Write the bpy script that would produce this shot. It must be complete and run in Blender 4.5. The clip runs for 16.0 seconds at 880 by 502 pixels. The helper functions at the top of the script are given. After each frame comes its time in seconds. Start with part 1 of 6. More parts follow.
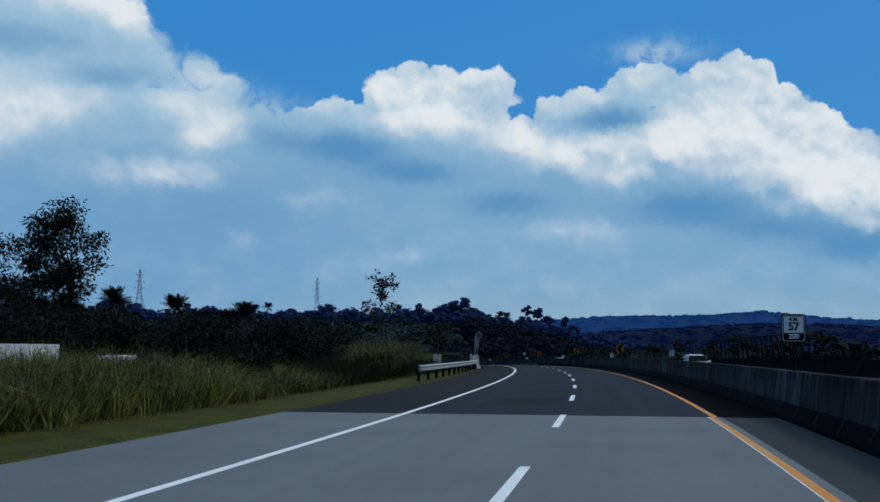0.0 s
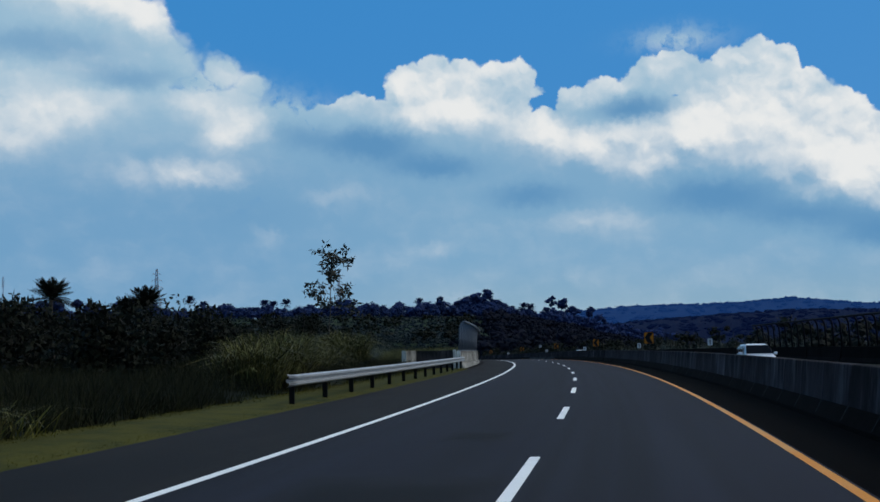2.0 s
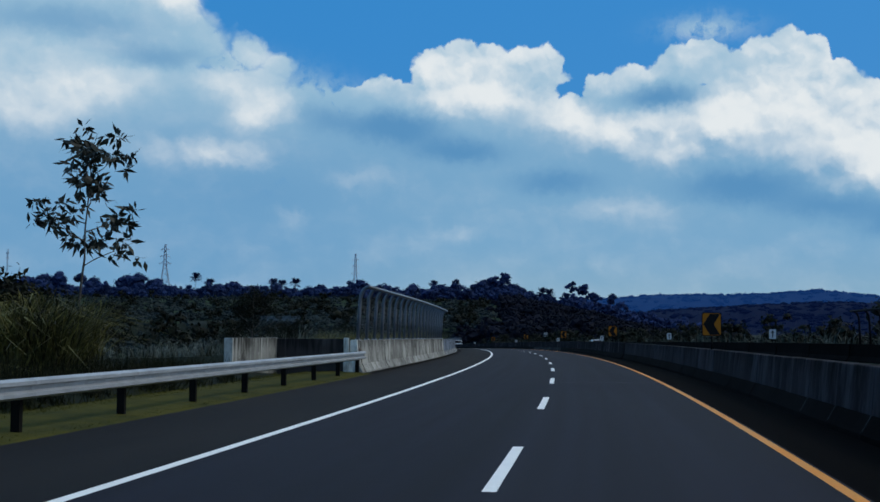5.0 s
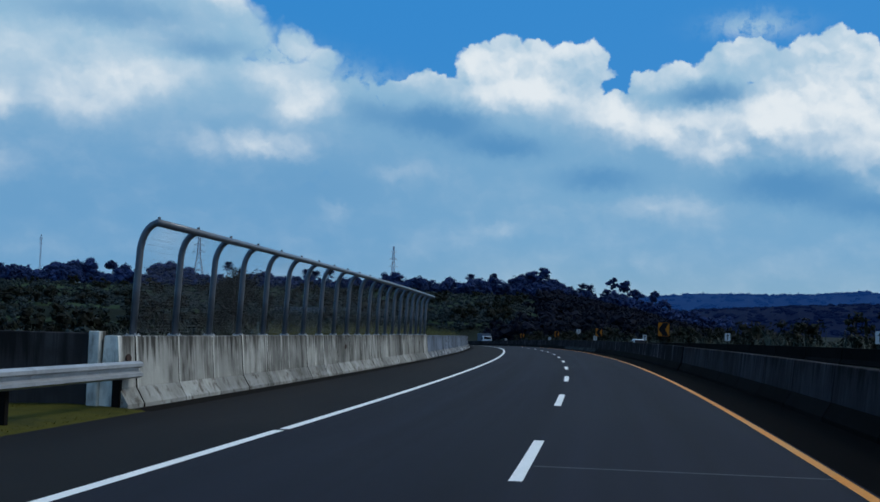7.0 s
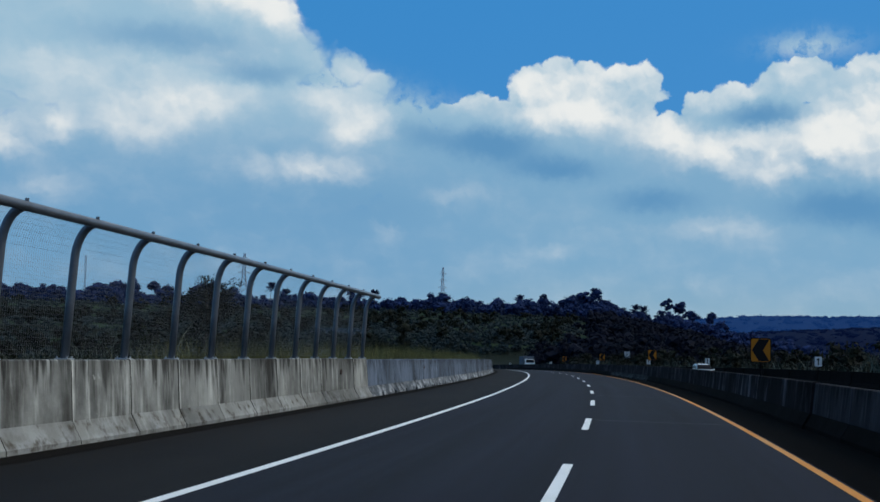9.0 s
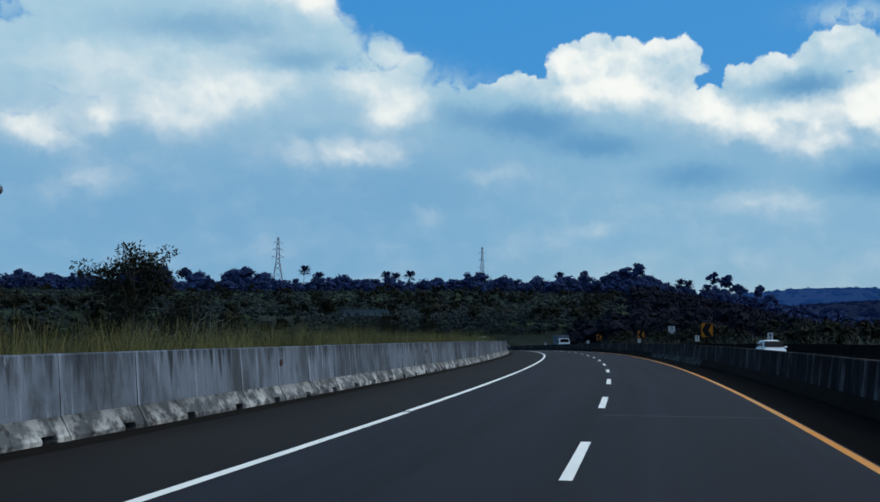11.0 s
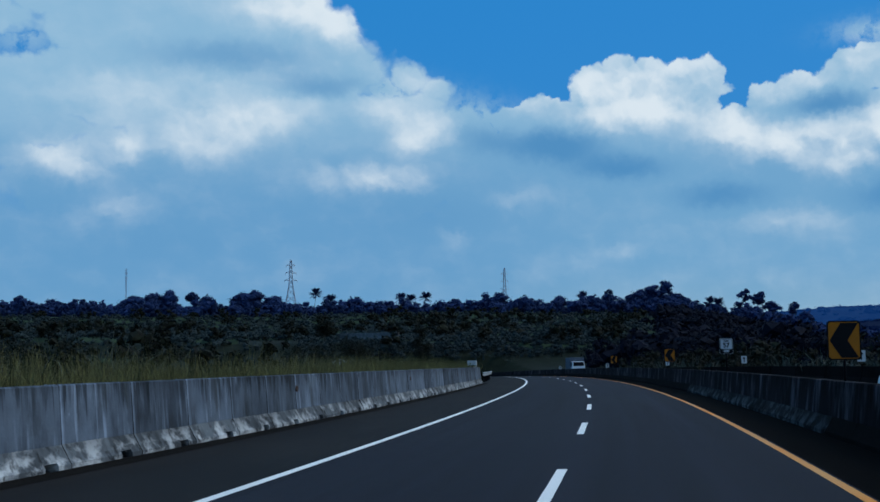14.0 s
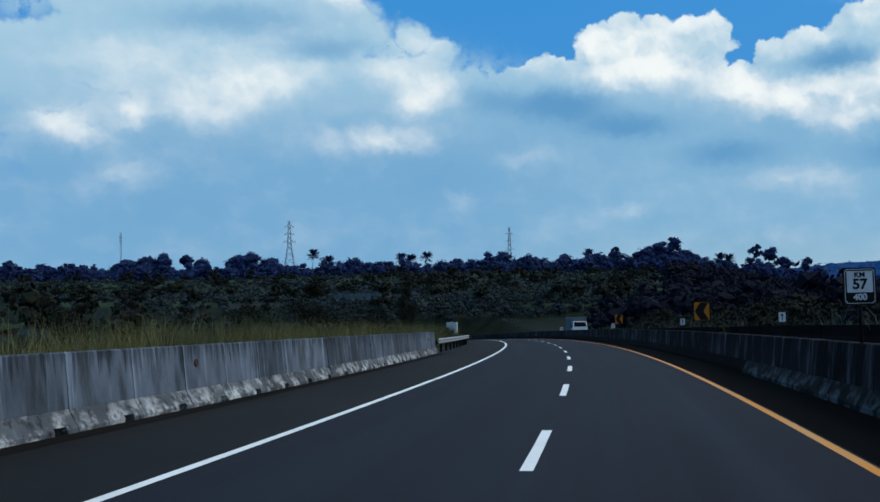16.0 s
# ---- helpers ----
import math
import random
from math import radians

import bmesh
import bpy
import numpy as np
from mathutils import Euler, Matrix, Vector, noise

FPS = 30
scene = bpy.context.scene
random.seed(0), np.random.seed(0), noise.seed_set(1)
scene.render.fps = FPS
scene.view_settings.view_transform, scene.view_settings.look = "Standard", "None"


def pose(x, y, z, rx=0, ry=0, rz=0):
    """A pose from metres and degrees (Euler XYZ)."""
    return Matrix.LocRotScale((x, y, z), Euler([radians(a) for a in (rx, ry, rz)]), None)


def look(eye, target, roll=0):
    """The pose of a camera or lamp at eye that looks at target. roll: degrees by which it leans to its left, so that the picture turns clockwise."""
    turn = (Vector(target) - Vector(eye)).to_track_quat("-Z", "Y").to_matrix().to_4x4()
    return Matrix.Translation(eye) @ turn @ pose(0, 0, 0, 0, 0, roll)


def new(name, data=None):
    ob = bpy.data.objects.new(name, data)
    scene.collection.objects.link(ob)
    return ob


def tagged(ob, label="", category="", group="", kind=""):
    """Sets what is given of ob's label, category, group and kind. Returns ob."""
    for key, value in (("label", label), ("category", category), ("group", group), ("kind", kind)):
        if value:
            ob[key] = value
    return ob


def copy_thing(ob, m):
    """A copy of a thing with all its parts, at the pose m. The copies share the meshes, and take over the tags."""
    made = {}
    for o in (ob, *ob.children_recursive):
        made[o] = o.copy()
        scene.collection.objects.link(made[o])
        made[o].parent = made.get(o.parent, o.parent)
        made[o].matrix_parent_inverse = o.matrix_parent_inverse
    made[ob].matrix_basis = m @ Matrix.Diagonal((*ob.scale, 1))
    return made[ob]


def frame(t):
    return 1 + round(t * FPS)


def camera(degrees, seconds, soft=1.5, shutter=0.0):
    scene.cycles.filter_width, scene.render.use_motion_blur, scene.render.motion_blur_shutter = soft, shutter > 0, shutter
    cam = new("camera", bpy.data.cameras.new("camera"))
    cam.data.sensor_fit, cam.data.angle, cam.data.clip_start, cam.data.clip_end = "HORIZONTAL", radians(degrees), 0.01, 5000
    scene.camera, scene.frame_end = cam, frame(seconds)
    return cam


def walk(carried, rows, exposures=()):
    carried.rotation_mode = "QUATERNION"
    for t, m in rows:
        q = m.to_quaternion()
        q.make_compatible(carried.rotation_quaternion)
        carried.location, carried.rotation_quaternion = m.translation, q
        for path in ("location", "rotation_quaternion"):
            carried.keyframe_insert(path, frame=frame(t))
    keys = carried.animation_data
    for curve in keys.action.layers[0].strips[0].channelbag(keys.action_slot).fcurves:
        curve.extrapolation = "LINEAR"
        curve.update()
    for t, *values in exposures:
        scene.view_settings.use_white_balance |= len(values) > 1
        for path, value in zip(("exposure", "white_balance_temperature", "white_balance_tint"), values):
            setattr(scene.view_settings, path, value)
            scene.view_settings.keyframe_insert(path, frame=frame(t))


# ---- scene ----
cam = camera(42.0, 16.0, soft=1.6)
walk(cam, [
    (0.0, pose(0.268, -0.113, 1.597, 94.826, -0.262, 9.883)),
    (0.5, pose(0.191, 6.395, 1.596, 94.919, -0.135, 10.248)),
    (1.0, pose(0.093, 12.864, 1.592, 94.946, 0.068, 10.629)),
    (1.5, pose(-0.050, 18.881, 1.585, 94.779, 0.511, 10.925)),
    (2.0, pose(-0.207, 24.766, 1.577, 94.532, 0.997, 11.240)),
    (2.5, pose(-0.417, 30.899, 1.566, 94.159, 0.982, 11.321)),
    (3.0, pose(-0.693, 37.603, 1.550, 94.141, 1.256, 11.387)),
    (3.5, pose(-1.026, 44.455, 1.532, 94.353, 0.772, 11.563)),
    (4.0, pose(-1.398, 50.721, 1.512, 94.401, 0.266, 11.662)),
    (4.5, pose(-1.785, 56.951, 1.489, 94.222, 0.024, 11.943)),
    (5.0, pose(-2.202, 62.894, 1.466, 93.764, -0.378, 12.297)),
    (5.5, pose(-2.652, 68.742, 1.440, 93.273, -0.816, 12.720)),
    (6.0, pose(-3.143, 74.689, 1.411, 92.992, -1.164, 13.196)),
    (6.5, pose(-3.688, 80.927, 1.379, 93.164, -1.297, 13.706)),
    (7.0, pose(-4.336, 87.531, 1.342, 93.475, -1.516, 14.305)),
    (7.5, pose(-5.005, 93.994, 1.302, 94.618, -1.579, 15.130)),
    (8.0, pose(-5.720, 100.814, 1.258, 96.043, -1.197, 15.700)),
    (8.5, pose(-6.304, 106.072, 1.221, 95.423, -1.734, 16.369)),
    (9.0, pose(-7.076, 112.565, 1.174, 94.524, -1.589, 16.935)),
    (9.5, pose(-7.844, 118.788, 1.125, 94.414, -1.424, 17.468)),
    (10.0, pose(-8.650, 125.028, 1.074, 94.166, -1.034, 18.058)),
    (10.5, pose(-9.493, 131.267, 1.020, 93.858, -0.579, 18.633)),
    (11.0, pose(-10.371, 137.490, 0.964, 93.565, -0.220, 19.128)),
    (11.5, pose(-11.283, 143.681, 0.905, 93.363, -0.120, 19.482)),
    (12.0, pose(-12.214, 149.750, 0.845, 92.578, -0.504, 19.703)),
    (12.5, pose(-13.182, 155.984, 0.780, 92.496, -0.119, 19.952)),
    (13.0, pose(-14.193, 162.045, 0.715, 92.576, -0.617, 19.988)),
    (13.5, pose(-15.342, 168.846, 0.638, 93.731, -0.320, 20.151)),
    (14.0, pose(-16.524, 175.378, 0.562, 94.761, 0.546, 20.479)),
    (14.5, pose(-17.662, 181.307, 0.490, 94.405, 0.597, 20.561)),
    (15.0, pose(-18.843, 187.252, 0.415, 93.734, 0.505, 20.676)),
    (15.5, pose(-20.121, 193.514, 0.334, 93.279, 1.021, 20.783)),
    (16.0, pose(-21.542, 200.257, 0.243, 92.850, 1.251, 20.867)),
], exposures=[(0.0, 0.00, 6400, 10.0), (1.0, -0.08, 6280, 9.5), (1.5, 0.00, 6450, 10.0), (2.0, 0.05, 6750, 11.5), (2.5, 0.03, 6500, 10.0), (3.0, 0.05, 6500, 10.0), (3.5, 0.15, 6800, 10.0), (4.0, -0.08, 6250, 9.0), (4.2, -0.08, 6250, 9.0), (6.3, 0.27, 6880, 10.0), (6.6, 0.25, 6880, 10.0), (7.0, 0.03, 6250, 9.0), (7.5, 0.16, 6750, 9.0), (8.0, -0.03, 6120, 8.5), (8.5, -0.10, 6550, 9.5), (9.0, 0.08, 6750, 10.0), (9.2, 0.10, 6750, 10.0), (11.3, 0.25, 6900, 8.0), (11.5, 0.25, 6900, 8.0), (12.0, 0.13, 6300, 7.5), (12.5, 0.25, 6320, 7.0), (13.0, 0.13, 6200, 7.0), (13.5, 0.05, 6080, 6.5), (14.0, -0.03, 5950, 6.5), (14.5, -0.12, 6130, 7.0), (15.0, 0.18, 6800, 8.5), (15.5, 0.04, 6130, 7.0), (16.0, 0.23, 6580, 8.0)])

# ---- light: a bright sky of broken cumulus, the sun veiled to the right ----
SUN_AZ, SUN_EL = 62.0, 48.0      # degrees, clockwise from +y, and above the horizon
world = bpy.data.worlds.new("sky")
scene.world = world
world.use_nodes = True
wt = world.node_tree
wt.nodes.clear()


def wnode(kind, **kw):
    n = wt.nodes.new(kind)
    for k, v in kw.items():
        if k == "op":
            n.operation = v
        elif k == "ins":
            for i, x in v.items():
                if isinstance(x, bpy.types.NodeSocket):
                    wt.links.new(x, n.inputs[i])
                else:
                    n.inputs[i].default_value = x
    return n


def wm(op, a, b=0.0, c=0.0):
    return wnode("ShaderNodeMath", op=op, ins={0: a, 1: b, 2: c}).outputs[0]


def wv(op, a, b=(0, 0, 0)):
    n = wnode("ShaderNodeVectorMath", op=op, ins={0: a, 1: b})
    return n.outputs["Value"] if op in ("DOT_PRODUCT", "LENGTH") else n.outputs[0]


def wmix(f, a, b):
    n = wt.nodes.new("ShaderNodeMix")
    n.data_type = "RGBA"
    for sock, x in ((n.inputs[0], f), (n.inputs[6], a), (n.inputs[7], b)):
        if isinstance(x, bpy.types.NodeSocket):
            wt.links.new(x, sock)
        else:
            sock.default_value = x
    return n.outputs[2]


def wstep(x, lo, hi):
    n = wt.nodes.new("ShaderNodeMapRange")
    n.interpolation_type = "SMOOTHSTEP"
    wt.links.new(x, n.inputs[0])
    n.inputs[1].default_value, n.inputs[2].default_value = lo, hi
    return n.outputs[0]


def wnoise(p, scale, detail, rough=0.55, off=0.0):
    q = wv("ADD", p, (off, off * 0.7, off * 1.3))
    n = wnode("ShaderNodeTexNoise", ins={"Vector": q, "Scale": scale, "Detail": detail, "Roughness": rough})
    return n


# bearing and height in degrees: (x to the right of +y, y above the horizon)
coord = wnode("ShaderNodeTexCoord").outputs["Generated"]
sep = wnode("ShaderNodeSeparateXYZ", ins={0: coord})
bearing = wm("MULTIPLY", wm("ARCTAN2", sep.outputs[0], sep.outputs[1]), 180 / math.pi)
height = wm("MULTIPLY", wm("ARCSINE", sep.outputs[2]), 180 / math.pi)
place = wnode("ShaderNodeCombineXYZ", ins={0: wm("ADD", bearing, 0.1), 1: height}).outputs[0]
# billows: turbulence of three sizes moves the outlines of the clouds
warp = place
for scale, amount, detail, off in ((0.45, 0.35, 2.0, 3.0), (1.5, 0.24, 2.0, 11.0), (4.0, 0.13, 3.0, 23.0)):
    shift = wv("SUBTRACT", wnoise(place, scale, detail, 0.5, off).outputs["Color"], (0.5, 0.5, 0.5))
    warp = wv("ADD", warp, wv("MULTIPLY", shift, (amount * 2, amount * 2, 0)))


def heap(blobs, p):
    """How deep a bearing lies inside a heap of rounded puffs, in degrees; below zero outside."""
    total = None
    for u, v, ru, rv in blobs:
        d = wv("MULTIPLY", wv("SUBTRACT", p, (u, v, 0)), (1 / ru, 1 / rv, 0))
        e = wm("MULTIPLY", wm("SUBTRACT", 1.0, wv("LENGTH", d)), min(ru, rv))
        total = e if total is None else wm("SMOOTH_MAX", total, e, 0.12)
    return total


def puffs(blobs, p):
    """A sum of soft patches."""
    total = None
    for u, v, ru, rv, w in blobs:
        d = wv("MULTIPLY", wv("SUBTRACT", p, (u, v, 0)), (1 / ru, 1 / rv, 0))
        e = wm("MULTIPLY", wm("POWER", math.e, wm("MULTIPLY", wv("DOT_PRODUCT", d, d), -1.0)), w)
        total = e if total is None else wm("ADD", total, e)
    return total


HEAP_MIDDLE = [(-15.6, 11.7, 0.92, 0.90), (-16.6, 11.2, 1.14, 0.84), (-13.9, 11.2, 1.57, 0.98), (-12.5, 12.4, 1.29, 1.46), (-11.2, 13.1, 1.15, 1.18), (-9.7, 12.8, 1.29, 1.18), 
    (-8.2, 12.7, 1.21, 1.29), (-7.0, 12.8, 0.92, 1.12), (-8.0, 11.1, 1.71, 1.68), (-10.5, 10.9, 3.14, 2.24), (-6.1, 12.3, 0.46, 0.25)]
HEAP_RIGHT = [(-5.4, 10.9, 1.28, 0.70), (-4.1, 11.7, 1.14, 0.78), (-2.7, 12.2, 1.15, 0.73), (-1.5, 12.2, 1.00, 0.67), (-0.2, 12.8, 1.09, 1.01), (0.9, 12.9, 1.21, 1.18), 
    (2.2, 12.3, 1.00, 0.98), (3.5, 12.9, 1.01, 1.06), (4.8, 13.3, 1.21, 1.06), (5.9, 12.9, 0.92, 1.12), (7.0, 11.8, 1.00, 1.01), (7.7, 10.5, 1.42, 1.12), 
    (9.0, 10.5, 0.91, 0.92), (9.6, 9.6, 0.91, 0.98), (10.4, 8.2, 0.99, 1.12), (11.5, 7.1, 1.41, 1.40), (4.5, 9.5, 5.96, 3.08), (13.0, 5.8, 2.53, 1.68)]
HEAP_LEFT = [(-28.1, 16.2, 2.92, 0.98), (-26.2, 16.0, 1.31, 0.84), (-25.2, 15.5, 0.87, 0.78), (-30.8, 14.2, 7.22, 2.24), (-25.8, 14.0, 2.45, 1.26), (-24.0, 13.6, 1.15, 0.78), 
    (-21.7, 13.3, 1.01, 0.73), (-20.6, 12.8, 0.92, 0.56), (-21.1, 12.1, 1.29, 0.62), (-22.3, 11.0, 1.71, 0.98), (-21.2, 10.4, 1.57, 1.26), (-20.0, 9.7, 1.28, 1.26), 
    (-23.4, 8.9, 5.10, 2.24), (-29.6, 11.0, 6.85, 2.52), (-35.5, 12.7, 6.03, 2.02), (-37.6, 8.8, 1.28, 0.84), (-35.7, 9.5, 0.80, 0.67), (-36.5, 7.6, 3.67, 1.40), 
    (-41.4, 12.3, 4.60, 1.6), (-29.5, 18.2, 3.2, 1.9), (-27.4, 17.4, 1.6, 1.2), (-34.0, 16.6, 4.0, 1.7), (-37.0, 15.4, 3.0, 1.6), (-33.5, 19.0, 4.5, 2.0), (-43.0, 15.6, 3.0, 1.0), (-38.5, 17.5, 4.0, 1.8)]
BRIGHT_RIGHT = [(-11.0, 13.1, 2.16, 1.18, 1), (-8.0, 13.1, 2.01, 1.06, 1), (-10.0, 11.6, 3.14, 1.12, 0.9), (-13.2, 12.2, 1.43, 1.06, 0.8), (-15.6, 12.2, 0.92, 0.56, 0.8), (-5.8, 10.6, 1.71, 0.78, 0.9), 
    (-3.4, 9.7, 2.27, 0.78, 0.8), (-0.7, 8.7, 1.98, 0.78, 0.8), (4.8, 13.0, 1.72, 1.34, 1.1), (6.7, 12.0, 1.43, 1.18, 1.1), (3.2, 11.7, 1.86, 1.26, 0.9), (0.5, 13.3, 1.30, 0.90, 0.7), 
    (5.3, 10.3, 3.13, 1.54, 0.9), (8.2, 10.2, 1.99, 1.34, 1), (9.8, 8.8, 1.56, 1.68, 1), (1.3, 9.8, 2.56, 1.01, 0.8), (8.1, 7.8, 2.54, 1.26, 0.7), (11.1, 6.9, 1.69, 1.34, 0.9), 
    (-2.3, 12.6, 1.72, 0.50, 0.75), (-4.0, 11.8, 1.43, 0.50, 0.6)]
BRIGHT_LEFT = [(-25.4, 16.0, 1.5, 0.9, 1.3), (-26.9, 17.3, 1.8, 1.1, 1.2), (-29.5, 18.6, 2.6, 1.2, 0.9), (-28.6, 16.5, 2.2, 0.7, 0.6), (-21.3, 13.1, 1.29, 0.73, 0.6), (-22.9, 11.7, 1.3, 0.6, 0.9), (-21.1, 10.7, 1.3, 0.9, 1.3), (-23.6, 8.3, 2.6, 0.65, 0.95), 
    (-30.8, 10.9, 2.2, 0.95, 0.95), (-28.2, 11.6, 2.0, 0.8, 0.45), (-32.4, 9.9, 2.56, 0.84, 0.42), (-26.9, 13.9, 4.33, 1.26, 0.28), (-34.7, 12.5, 4.59, 1.68, 0.32), (-38.0, 8.9, 1.6, 0.7, 0.8), (-35.7, 9.8, 0.80, 0.56, 0.9), 
    (-11.3, 4.6, 0.7, 0.45, 0.16), (-16.0, 7.2, 2.54, 0.56, 0.2), (-19.6, 5.4, 0.75, 0.4, 0.2), (-2.7, 6.0, 3.10, 0.50, 0.2), (-4.4, 3.0, 0.7, 0.55, 0.14), 
    (-35.6, 6.1, 2.0, 0.7, 0.22), (-36.6, 6.9, 1.6, 0.7, 0.25), (-38.7, 9.4, 1.70, 0.6, 0.5)]
DARK = [(-14.5, 9.9, 2.84, 0.90, 1), (-11.2, 8.7, 2.55, 0.67, 0.9), (-6.5, 7.2, 2.68, 0.73, 0.8), (-1.3, 11.3, 2.14, 0.67, 0.9), (2.6, 6.9, 3.39, 0.95, 1), (6.8, 5.8, 3.10, 0.73, 0.7), 
    (10.3, 4.8, 2.53, 0.84, 0.9), (-18.4, 10.3, 1.71, 0.84, 0.5), (-20.5, 6.5, 5.07, 1.68, 0.35), (-30.8, 14.3, 6.0, 1.1, 0.6), (-26.1, 12.9, 3.0, 0.67, 0.55), (-34.3, 5.1, 7.03, 1.68, 0.3)]
def cell(p, scale, off):
    """Rounded billows: high in the middle of each cell."""
    v = wnode("ShaderNodeTexVoronoi", ins={"Vector": wv("ADD", p, (off, off, 0)), "Scale": scale})
    v.feature = "SMOOTH_F1"
    v.inputs["Smoothness"].default_value = 0.6
    return wm("SUBTRACT", 0.45, v.outputs["Distance"])


cells = [cell(warp, 1.1, 2.0), cell(warp, 2.6, 9.0)]
knobs = wm("ADD", wm("MULTIPLY", cells[0], 0.30), wm("MULTIPLY", cells[1], 0.16))
# relief: the side of each billow that faces the light, above and to the right, is paler
relief = None
for scale, off, amount in ((0.42, 5.0, 1.5), (1.1, 2.0, 0.65), (2.6, 9.0, 0.18)):
    toward = wv("ADD", warp, (0.10 / scale, 0.24 / scale, 0))
    e = wm("MULTIPLY", wm("SUBTRACT", cell(warp, scale, off), cell(toward, scale, off)), amount)
    relief = e if relief is None else wm("ADD", relief, e)
depth = heap(HEAP_MIDDLE + HEAP_RIGHT + HEAP_LEFT + [(-2.4, 7.9, 18.0, 3.5), (-15.2, 8.6, 4.2, 2.4), (-30.5, 8.0, 11.5, 3.0), (-24.0, 9.5, 7.0, 3.0), (-1.2, 11.0, 2.6, 1.3), (-17.6, 8.2, 3.0, 2.0), (-40.5, 10.6, 3.4, 1.0), (-36.6, 10.45, 1.3, 0.5), (-24.9, 12.9, 1.3, 0.6), (-26.0, 13.2, 1.2, 0.5), (-41.6, 9.3, 1.8, 0.9), (-30.7, 16.2, 2.4, 1.0)], warp)
# the heap on the left has soft edges, the others crisp ones
crisp = wstep(bearing, -20.0, -17.0)
solid = wstep(wm("MULTIPLY", wm("ADD", wm("ADD", depth, knobs), wm("SUBTRACT", 0.26, wm("MULTIPLY", crisp, 0.20))), wm("ADD", 0.35, wm("MULTIPLY", crisp, 0.65))), -0.02, 0.16)
# clouds of the unseen rest of the sky
rest = wnoise(coord, 2.4, 5.0, 0.55, 5.0).outputs["Fac"]
sunward = wstep(wm("ADD", wm("MULTIPLY", sep.outputs[0], 0.9), wm("MULTIPLY", sep.outputs[1], 0.35)), -0.40, 0.25)
sunward = wm("MAXIMUM", sunward, 0.30)
away = wm("SUBTRACT", 1.0, wm("MULTIPLY", wstep(wm("ABSOLUTE", wm("ADD", bearing, 15.0)), 46.0, 32.0), wstep(height, 22.0, 17.0)))
others = wm("MULTIPLY", wm("MULTIPLY", wstep(rest, 0.34, 0.52), away), sunward)
low_haze = wstep(wm("ADD", height, wm("MULTIPLY", wm("SUBTRACT", wnoise(place, 0.35, 3.0, 0.5, 31.0).outputs["Fac"], 0.5), 4.0)), 10.5, 6.5)
hazy = wm("MULTIPLY", low_haze, wm("MAXIMUM", sunward, wm("SUBTRACT", 1.0, away)))
wisp = wm("MULTIPLY", puffs([(0.9, 14.5, 1.9, 0.55, 0.9), (-19.6, 11.6, 1.4, 1.0, 0.7), (-18.0, 11.0, 1.5, 0.9, 0.9), (-17.3, 9.9, 1.6, 1.4, 1.2), (-22.8, 12.7, 1.7, 0.8, 1.3), (-40.6, 14.7, 2.2, 0.9, 0.75)], warp), wstep(wnoise(warp, 1.6, 4.0, 0.6, 47.0).outputs["Fac"], 0.25, 0.6))
mask = wm("MAXIMUM", wm("MAXIMUM", solid, hazy), wm("MAXIMUM", others, wisp))
soft = wnoise(warp, 0.55, 4.0, 0.5, 83.0).outputs["Fac"]
detail_n = wnoise(warp, 2.2, 3.0, 0.5, 91.0).outputs["Fac"]
bright = wm("ADD", puffs(BRIGHT_RIGHT + BRIGHT_LEFT, warp), wm("MULTIPLY", others, 0.8))
bright = wm("SUBTRACT", 1.0, wm("POWER", math.e, wm("MULTIPLY", bright, -1.0)))
billow = wnoise(warp, 0.85, 5.0, 0.55, 61.0).outputs["Fac"]
streaks = wnoise(wv("MULTIPLY", warp, (0.5, 1.3, 0)), 0.5, 5.0, 0.55, 71.0).outputs["Fac"]
shade = wm("ADD", wm("MULTIPLY", wm("SUBTRACT", billow, 0.5), 1.1), wm("ADD", wm("MULTIPLY", wm("SUBTRACT", detail_n, 0.5), 0.25), wm("MULTIPLY", relief, 1.5)))
crisp_shade = wm("ADD", 0.65, wm("MULTIPLY", wstep(bearing, -21.0, -16.0), 0.35))
lit = wm("ADD", wm("MULTIPLY", bright, 1.20), wm("ADD", wm("MULTIPLY", wm("SUBTRACT", soft, 0.47), 0.40), wm("MULTIPLY", wm("SUBTRACT", streaks, 0.48), 0.55)))
lit = wm("ADD", lit, wm("MULTIPLY", wm("MULTIPLY", shade, wm("ADD", 0.12, bright)), crisp_shade))
dark = puffs(DARK, warp)
lit = wstep(wm("SUBTRACT", lit, wm("MULTIPLY", dark, 0.55)), -0.15, 1.25)

nishita = wt.nodes.new("ShaderNodeTexSky")
nishita.sky_type, nishita.sun_disc = "NISHITA", False
nishita.sun_elevation, nishita.sun_rotation = radians(SUN_EL), radians(SUN_AZ)
nishita.air_density, nishita.dust_density, nishita.ozone_density = 1.0, 0.6, 3.0
blue = wmix(0.8, wv("MULTIPLY", nishita.outputs[0], (0.07, 0.07, 0.07)), (0.018, 0.243, 0.63, 1))
haze = wmix(wstep(height, 0.0, 4.5), (0.25, 0.405, 0.53, 1), (0.185, 0.375, 0.57, 1))
haze = wmix(wstep(height, 8.0, 13.0), haze, (0.285, 0.475, 0.635, 1))
haze = wmix(wm("MULTIPLY", wm("MULTIPLY", wstep(bearing, -8.0, -24.0), wstep(height, 11.0, 6.0)), 0.75), haze, (0.140, 0.325, 0.545, 1))
haze = wmix(wstep(dark, 0.15, 1.0), haze, (0.100, 0.275, 0.50, 1))
